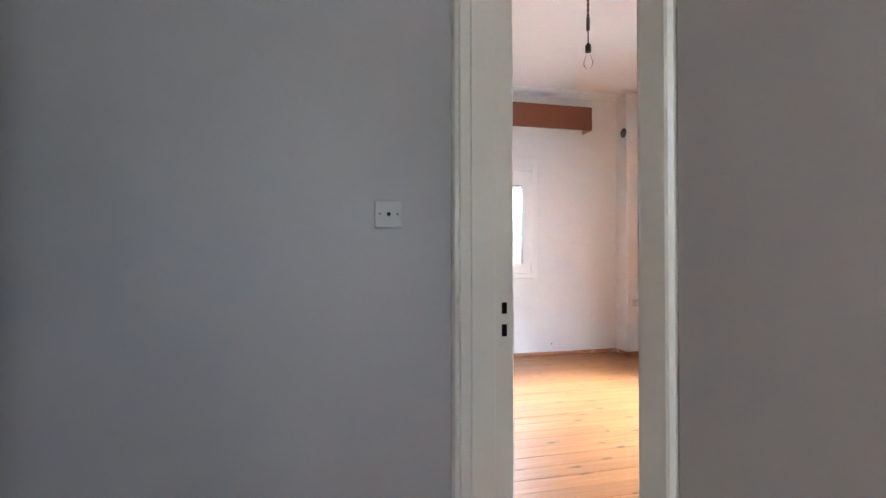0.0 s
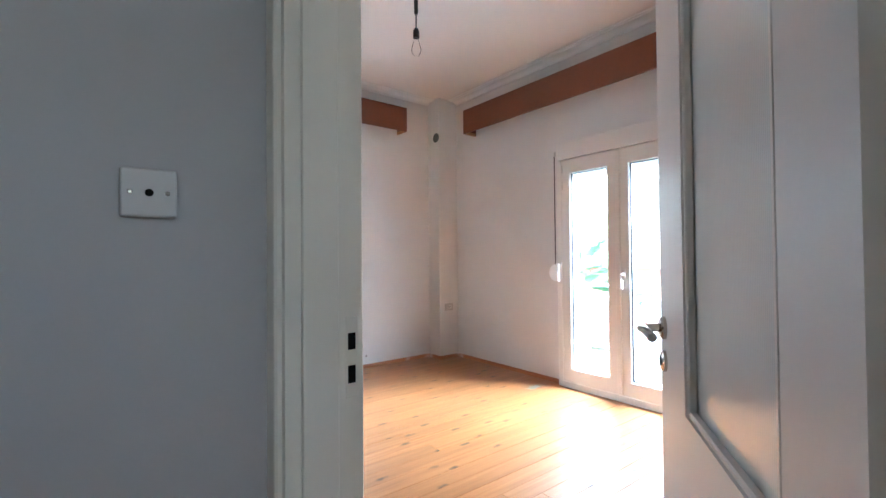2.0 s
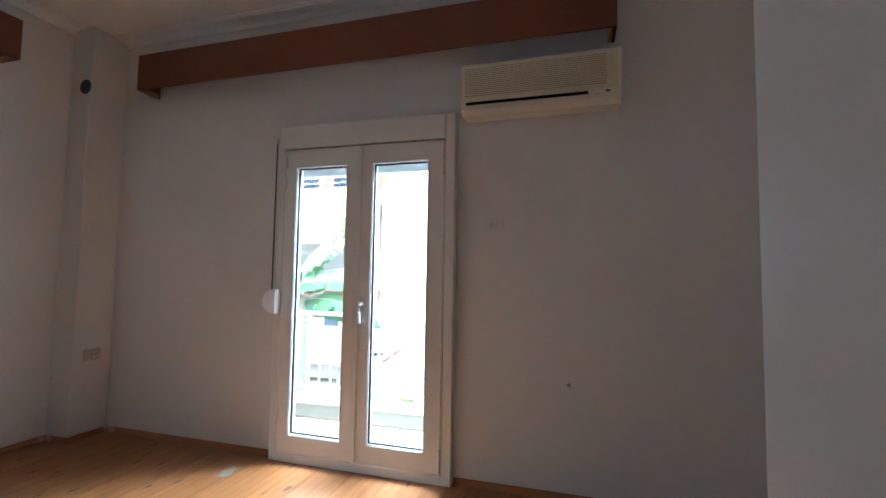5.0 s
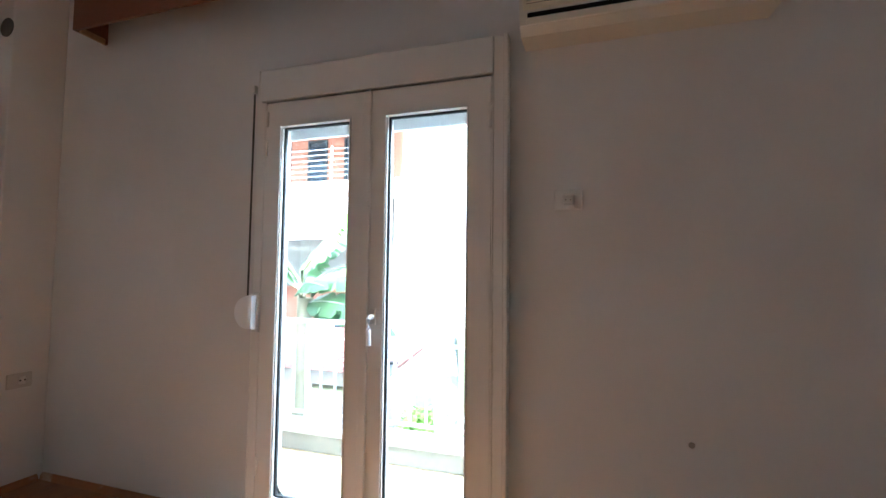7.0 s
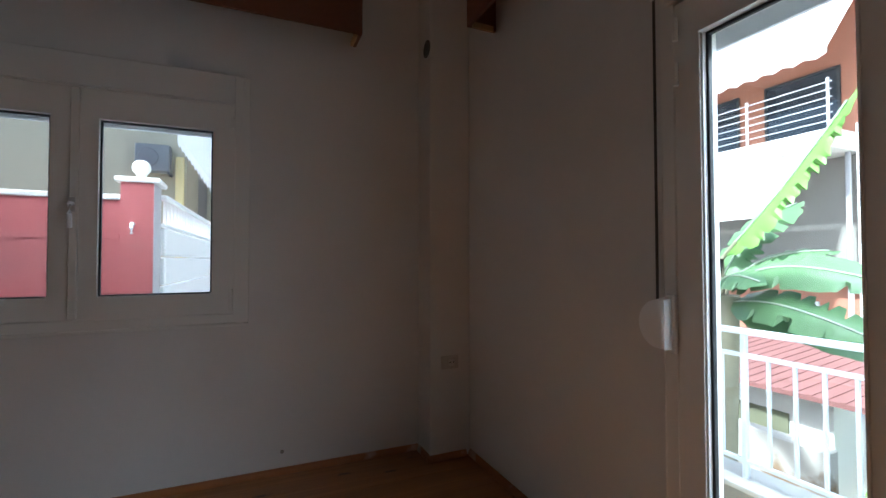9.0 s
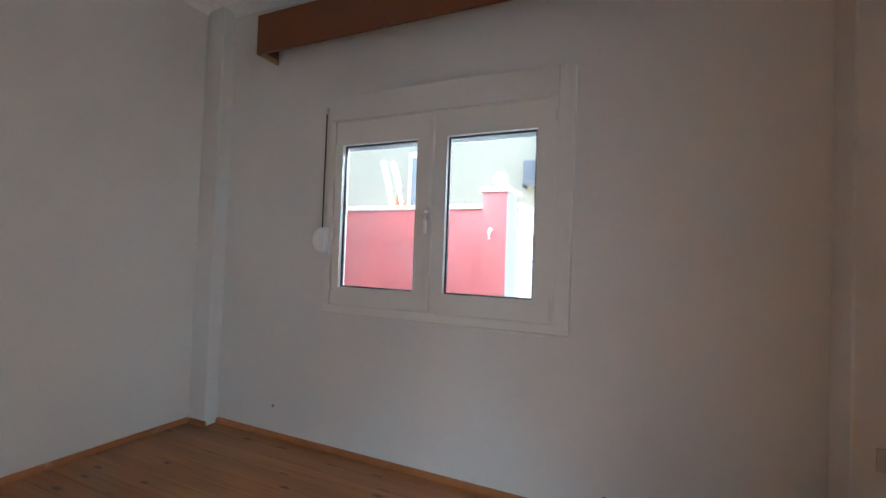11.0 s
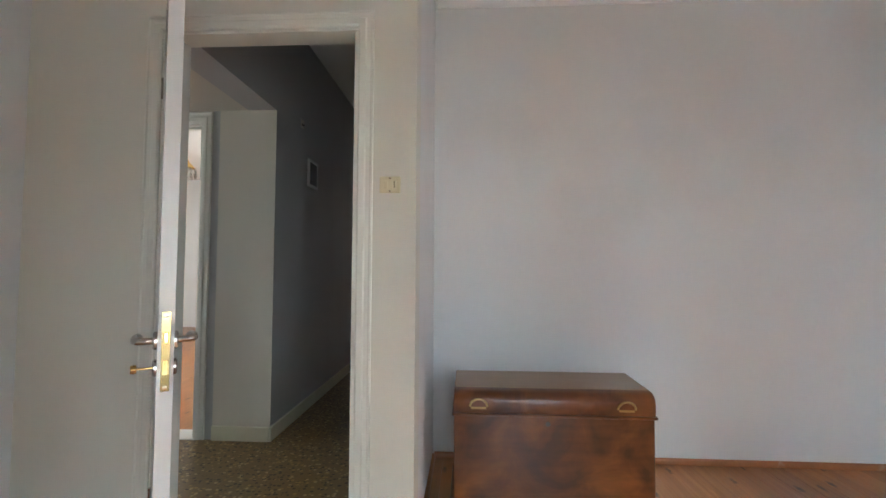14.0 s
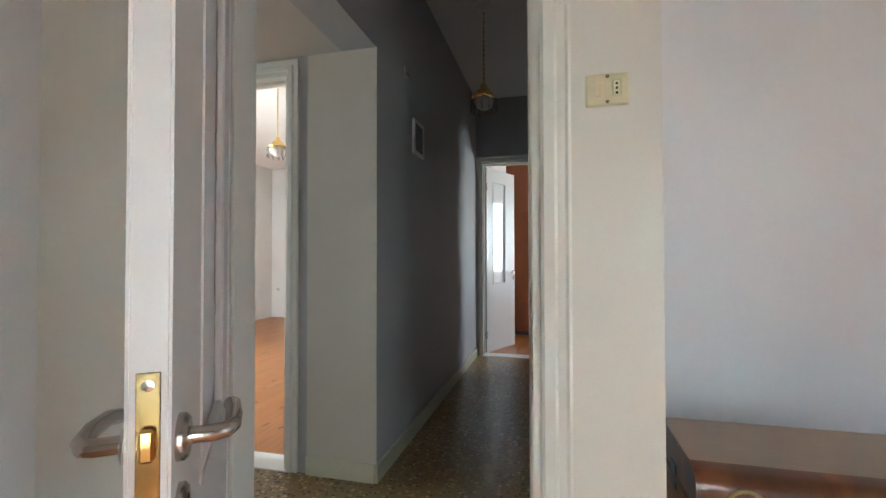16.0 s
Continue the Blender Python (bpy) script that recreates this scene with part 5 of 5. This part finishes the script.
# ---- white house opposite ----
def facade_window(parent, x, y0, y1, z0, z1, glass=M_DARKWIN, frame_mat=M_RAIL, n=1):
    f = wall_mesh("y", x - 0.05, x + 0.01, y0, y1, z0, z1, [(y0 + 0.06 + (y1 - y0) / n * k, y0 + (y1 - y0) / n * (k + 1) - 0.06, z0 + 0.06, z1 - 0.06) for k in range(n)])
    w = part("window", f, frame_mat, parent)
    part("window_pane", bx(x - 0.012, x - 0.004, y0 + 0.05, y1 - 0.05, z0 + 0.05, z1 - 0.05), glass, w)
    return w


house = thing("white_house", (12.0, 0, -2.0), "white rendered two-storey house with recessed balcony", "house")
part("wall", bx(0.0, 5.0, 4.62, 5.80, 0.0, 9.5), M_WHITEOUT, house)
part("wall", bx(0.0, 5.0, -3.0, 4.619, 5.55, 9.5), M_WHITEOUT, house)
part("wall", bx(1.1, 5.0, -3.0, 4.619, 3.30, 5.549), M_WHITEOUT, house)
# grey colour stands for the shade below the balcony slab
part("wall", bx(1.9, 5.0, -3.0, 4.619, 0.0, 3.10), M_GREYOUT, house, "ground-floor wall, coloured grey for the shade under the balcony")
part("roof", bx(-0.3, 5.3, -3.3, 6.1, 9.501, 9.65), M_CONC, house)
slab_ = part("balcony", bx(-0.05, 1.9, -3.0, 4.615, 3.12, 3.28, bevel=0.01), M_WHITEOUT, house)
part("balcony_rail", bx(0.0, 0.03, -3.0, 4.61, 4.22, 4.25), M_IRON, slab_)
part("balcony_rail", bx(0.0, 0.03, -3.0, 4.61, 3.82, 3.84), M_IRON, slab_)
for i in range(40):
    part("baluster", bx(0.005, 0.02, 0.62 + i * 0.1, 0.632 + i * 0.1, 3.28, 4.22), M_IRON, slab_)
part("pillar", bx(0.0, 0.25, 3.02, 3.28, 0.0, 3.12), M_GREYPOST, house)
part("pilaster", bx(-0.04, -0.001, 4.62, 4.74, 0.0, 3.1), M_YELLOW, house, "pale yellow pilaster")
bd = part("balcony_door", bx(1.04, 1.10, 3.35, 4.25, 3.28, 4.98), M_RAIL, house, "white metal door with curtain behind glass")
part("door_glass", bx(1.03, 1.039, 3.45, 4.15, 3.55, 4.86), M_CURTAIN, bd)
for k in range(4):
    part("door_bar", tube(bmesh.new(), [(1.02, 3.55 + k * 0.17 + 0.05 * math.cos(j * 0.7 + k), 3.55 + j * 0.26) for j in range(6)], 0.012, 6), M_RAIL, bd)
for k in range(5):
    part("fanlight_bar", bx(1.01, 1.02, 3.40 + k * 0.19, 3.43 + k * 0.19, 5.05, 5.45), M_IRON, bd)
fan = part("fanlight", bx(1.04, 1.10, 3.35, 4.30, 5.04, 5.46), M_RAIL, house)
part("fanlight_glass", bx(1.03, 1.039, 3.40, 3.80, 5.08, 5.42), M_CURTAIN, fan)
part("fanlight_glass", bx(1.03, 1.039, 3.86, 4.26, 5.08, 5.42), M_CURTAIN, fan)
for k in range(6):
    part("step", bx(1.0 + 0.15 * k, 1.9, 3.3, 4.3, 0.18 * k, 0.18 * (k + 1)), M_CONC, house)

# ---- terracotta block of flats ----
flats = thing("terracotta_flats", (14.5, 0, -2.0), "terracotta rendered flats with white balconies and awning", "apartment building")
part("wall", bx(0.6, 6.0, 6.2, 16.0, 5.5, 11.0), M_ORANGE, flats)
part("wall", bx(0.6, 6.0, 6.2, 16.0, 0.0, 2.699), M_ORANGE, flats)
part("wall", bx(0.62, 6.0, 6.2, 16.0, 2.70, 5.499), M_GREYOUT, flats)
part("wall", bx(0.0, 0.62, 5.5, 8.0, 0.0, 6.05), M_WHITEOUT, flats, "white rendered end bay")
part("roof", bx(-0.2, 6.2, 6.0, 16.2, 11.001, 11.2), M_CONC, flats)
part("wall", bx(0.30, 0.6, 8.0, 16.0, 2.7, 5.45), M_GREYOUT, flats, "bare grey blockwork wall")
slab2 = part("balcony", bx(-0.9, 0.599, 8.0, 16.0, 5.46, 5.86, bevel=0.01), M_WHITEOUT, flats)
for k in range(6):
    part("rail_wire", rd((-0.85, 8.0, 6.02 + k * 0.16), (-0.85, 16.0, 6.02 + k * 0.16), 0.009, seg=5), M_RAIL, slab2)
for k in range(5):
    part("rail_post", bx(-0.88, -0.84, 8.05 + k * 1.6, 8.09 + k * 1.6, 5.86, 6.9), M_RAIL, slab2)
for y0, y1 in ((8.5, 10.1), (10.75, 11.5), (12.2, 13.6)):
    facade_window(flats, 0.599, y0, y1, 5.95, 7.6, frame_mat=M_IRON)
aw = bmesh.new()
n = 40
top = [aw.verts.new((0.55, 8.0 + 8.0 * i / n, 9.3)) for i in range(n + 1)]
mid = [aw.verts.new((-1.0, 8.0 + 8.0 * i / n, 7.50)) for i in range(n + 1)]
low = [aw.verts.new((-1.02, 8.0 + 8.0 * i / n, 7.36 - 0.07 * (i % 2))) for i in range(n + 1)]
for i in range(n):
    aw.faces.new((top[i], top[i + 1], mid[i + 1], mid[i]))
    aw.faces.new((mid[i], mid[i + 1], low[i + 1], low[i]))
part("awning", aw, M_AWNING, flats, "white canvas awning with scalloped edge")
sheet = bmesh.new()
a = [sheet.verts.new(p) for p in ((-0.9, 8.35, 5.44), (-0.9, 13.0, 5.44), (-1.35, 13.0, 4.05), (-1.35, 8.75, 4.12))]
sheet.faces.new(a)
part("lower_awning", sheet, M_AWNING, flats, "white sheet awning")
part("drainpipe", rd((-0.1, 8.1, 0.0), (-0.1, 8.1, 5.45), 0.05, seg=10), M_GREYPOST, flats)
facade_window(flats, 0.6, 9.0, 10.4, 0.9, 2.2, n=2)

# ---- yard between ----
shed = thing("yard_shed", (9.6, 0, -2.0), "low white shed with red sheet roof", "shed")
part("wall", bx(0.0, 2.2, 6.2, 9.5, 0.0, 1.47), M_WHITEOUT, shed)
roof = bmesh.new()
extrude_profile(roof, [(-0.35, 1.44), (2.5, 1.74), (2.5, 1.80), (-0.35, 1.50)], "y", 5.7, 9.8)
part("roof", roof, M_ROOF, shed, "red corrugated sheet roof")
for k in range(24):
    part("roof_rib", extrude_profile(bmesh.new(), [(-0.35, 1.498), (2.5, 1.798), (2.5, 1.812), (-0.35, 1.512)], "y", 5.75 + k * 0.17, 5.80 + k * 0.17), M_ROOF, shed)
part("door", bx(-0.03, -0.001, 6.7, 7.4, 0.0, 1.1), M_TIMBER, shed)
solid("yard_wall", bx(8.2, 8.4, 5.6, 10.5, -2.0, -0.75, bevel=0.02), M_OLDWALL, "old stained yard wall", "wall", "structure")
solid("white_board_fence", extrude_profile(bmesh.new(), [(4.40, 0.34), (4.85, 0.34), (4.60, -2.0), (4.22, -2.0)], "x", 8.70, 8.74), M_TARP, "white painted sheet fence panel", "fence panel")
solid("timber_screen", extrude_profile(bmesh.new(), [(4.08, 0.30), (4.44, 0.42), (4.44, -2.0), (4.02, -2.0)], "x", 8.85, 8.90), M_TIMBER, "greenish weathered timber board", "board")
gate = thing("metal_gate_post", (7.7, 4.95, -2.0), "dark grey metal gate post", "gate post")
part("post", bx(-0.04, 0.04, -0.06, 0.06, 0.0, 2.0, bevel=0.006), M_GREYPOST, gate)
part("cap", bx(-0.05, 0.05, -0.07, 0.07, 2.0, 2.03, bevel=0.006), M_IRON, gate)

# ---- north side: pink boundary wall, fence, neighbouring house ----
PY = 6.62
pw = thing("boundary_wall", (0.125, PY, -2.06), "pink-red rendered boundary wall with pale coping", "boundary wall")
part("wall", bx(-6.0, 1.955, 0.0, 0.18, 0.0, 3.66), M_PINK, pw)
part("coping", bx(-6.0, 1.955, -0.03, 0.21, 3.66, 3.695, bevel=0.008, seg=2), M_MARBLE, pw, "pale stone coping")
part("band", bx(-6.0, 1.95, -0.012, 0.0, 3.40, 3.43), M_PINK, pw)
part("tap_bracket", tube(bmesh.new(), [(2.03, -0.002, 3.50), (2.03, -0.06, 3.50), (2.03, -0.075, 3.47), (2.03, -0.075, 3.43)], 0.012, 8), M_RAIL, pw, "white wall bracket", smooth=True)
part("tap_bracket", bx(1.985, 2.075, -0.012, 0.0, 3.49, 3.515, bevel=0.004), M_RAIL, pw)
post = thing("gate_pillar", (0.125, PY, -2.06), "pink and grey gate pillar with stone cap and ball", "gate pillar")
part("shaft", bx(1.957, 2.145, -0.03, 0.22, 0.0, 3.78), M_PINK, post)
part("side_face", bx(2.1452, 2.150, -0.03, 0.22, 0.0, 3.78), M_GREYPOST, post, "grey rendered side")
part("cap", bx(1.925, 2.185, -0.06, 0.25, 3.78, 3.815, bevel=0.010, seg=2), M_MARBLE, post)
part("ball_finial", lathe(bmesh.new(), [(0.001, 3.814), (0.042, 3.815), (0.037, 3.83), (0.026, 3.845), (0.040, 3.862), (0.055, 3.885), (0.057, 3.905), (0.050, 3.930), (0.030, 3.950), (0.001, 3.956)], (2.05, 0.095, 0), 20), M_MARBLE, post, "white stone ball finial", smooth=True)

fence = thing("white_fence", (2.285, PY + 0.22, -2.06), "white slatted metal fence with baluster top", "fence", -2.5)
part("base_wall", bx(-0.05, 0.05, 0.0, 5.0, 0.0, 2.80, bevel=0.01), M_GREYPOST, fence)
for k in range(3):
    z = 2.86 + k * 0.212
    part("slat", bx(-0.02, 0.02, 0.0, 5.0, z, z + 0.205, bevel=0.010), M_FENCE, fence)
part("top_rail", bx(-0.03, 0.03, 0.0, 5.0, 3.70, 3.735, bevel=0.006), M_FENCE, fence)
part("lower_rail", bx(-0.025, 0.025, 0.0, 5.0, 3.50, 3.525, bevel=0.006), M_FENCE, fence)
for k in range(38):
    part("baluster", bx(-0.010, 0.010, 0.06 + k * 0.13, 0.085 + k * 0.13, 3.525, 3.70), M_FENCE, fence)

nb = thing("cream_house", (0, 10.6, -2.0), "cream rendered neighbouring house with white-framed window", "house")
part("wall", bx(-8.0, 2.0, 0.0, 4.0, 0.0, 8.0), M_BEIGEOUT, nb)
part("wall", bx(2.0, 6.5, 1.6, 4.0, 0.0, 8.0), M_SHADEWALL, nb, "set-back beige wall, shade put into its colour")
part("roof", bx(-8.3, 6.8, -0.4, 4.3, 8.001, 8.2), M_CONC, nb)
for x0, x1 in ((-0.80, -0.42), (-3.6, -2.9)):
    f = wall_mesh("x", -0.06, 0.01, x0, x1, 3.2, 5.16, [(x0 + 0.05, x1 - 0.10, 3.28, 5.06)])
    w = part("window", f, M_RAIL, nb)
    part("window_pane", bx(x0 + 0.03, x1 - 0.05, -0.02, -0.008, 3.25, 5.10), M_GREYWIN, w)
part("door", bx(2.15, 2.55, 1.55, 1.599, 2.6, 4.6), M_BEIGEOUT, nb)
part("pilaster", bx(1.86, 1.97, -0.05, -0.001, 2.0, 4.72), M_YELLOW, nb, "pale yellow pilaster")
cond = thing("condenser_unit", (1.60, 10.6, 2.68), "air conditioner condenser on the wall, canopy shade put into its grey", "air conditioner")
part("case", bx(-0.21, 0.21, -0.24, -0.03, -0.22, 0.16, bevel=0.012), M_SHUTCASE, cond)
part("bracket", bx(-0.22, -0.19, -0.26, 0.0, -0.26, -0.221), M_IRON, cond)
part("bracket", bx(0.19, 0.22, -0.26, 0.0, -0.26, -0.221), M_IRON, cond)
part("fan_grille", lathe(bmesh.new(), [(0.001, -0.255), (0.12, -0.255), (0.13, -0.239), (0.001, -0.239)], (-0.05, 0, -0.03), 24, "Y"), M_GREYMETAL, cond)
canopy = thing("scalloped_canopy", (0, 0, 0), "white sloping canopy with scalloped edge", "canopy")
cv = bmesh.new()
n = 30
p0, p1 = Vector((2.02, 9.5, 2.80)), Vector((2.56, 9.5, 1.98))
up_ = [cv.verts.new(p0.lerp(p1, i / n) + Vector((0.95, 0.5, 0.22))) for i in range(n + 1)]
lo_ = [cv.verts.new(p0.lerp(p1, i / n)) for i in range(n + 1)]
sc_ = [cv.verts.new(p0.lerp(p1, i / n) + Vector((0, 0, -0.10 - 0.05 * (i % 2)))) for i in range(n + 1)]
for i in range(n):
    cv.faces.new((up_[i], up_[i + 1], lo_[i + 1], lo_[i]))
    cv.faces.new((lo_[i], lo_[i + 1], sc_[i + 1], sc_[i]))
part("canvas", cv, M_AWNING, canopy)
part("support_arm", rd((2.3, 10.6, 3.2), p1 + Vector((0.4, 0.2, 0.09)), 0.02, seg=8), M_RAIL, canopy)
part("support_arm", rd((2.3, 10.6, 3.1), p0 + Vector((0.4, 0.2, 0.09)), 0.02, seg=8), M_RAIL, canopy)
ladder = thing("folded_ladder", (1.0, PY + 0.30, -2.0), "white folded ladder with rounded feet and orange cloth behind the wall", "ladder")
for dx, top in ((0.0, 4.075), (0.105, 4.06)):
    part("side_rail", tube(bmesh.new(), [(dx + 0.62, 0.1, 0.0), (dx + 0.085, 0.0, 3.68), (dx + 0.045, 0.0, 3.86)], 0.018, 8), M_RAIL, ladder, smooth=True)
    part("rail_end", tube(bmesh.new(), [(dx + 0.066, -0.02, 3.84), (dx + 0.02, -0.02, 4.0), (dx + 0.002, -0.02, top - 0.02), (dx - 0.008, -0.01, top), (dx - 0.022, 0.01, top - 0.005)], 0.027, 10), M_RAIL, ladder, "rounded white plastic rail end", smooth=True)
for k in range(9):
    part("rung", rd((0.60 - k * 0.065, 0.08, 0.3 + k * 0.42), (0.705 - k * 0.065, 0.08, 0.3 + k * 0.42), 0.012, seg=8), M_RAIL, ladder)
cl = bmesh.new()
extrude_profile(cl, [(0.135, 3.80), (0.175, 3.74), (0.235, 3.69), (0.25, 3.50), (0.12, 3.50)], "y", 0.0, 0.03)
part("cloth", cl, mat("orange_red_cloth", (0.70, 0.16, 0.07), 0.85, var=0.15, scale=12), ladder, "orange-red cloth")


# ---- bedroom floor: boards ----
floor = tagged(new("floor", to_mesh("floor", bx(XW - 0.2, XE + 0.2, YS - 0.2, YN + 0.2, -0.2, -0.010), M_GAP)), "varnished knotty pine board floor, worn", "floor", kind="structure")
rng = random.Random(7)
BW = 0.113
rows = int((YN - YS) / BW) + 1
for r in range(rows):
    y0 = YS + r * BW
    y1 = min(y0 + BW - 0.0012, YN + 0.01)
    xs = DX1 if y0 + BW / 2 < HN + 0.19 else XW
    cuts = [xs - 0.02]
    if rng.random() < 0.45:
        cuts.append(xs + rng.uniform(0.9, 2.7))
    cuts.append(XE + 0.02)
    for a, b in zip(cuts, cuts[1:]):
        part("board", bx(a, b - 0.0015, y0, y1, -0.012, rng.uniform(-0.0008, 0.0006), bevel=0.0008), M_PLANK, floor)
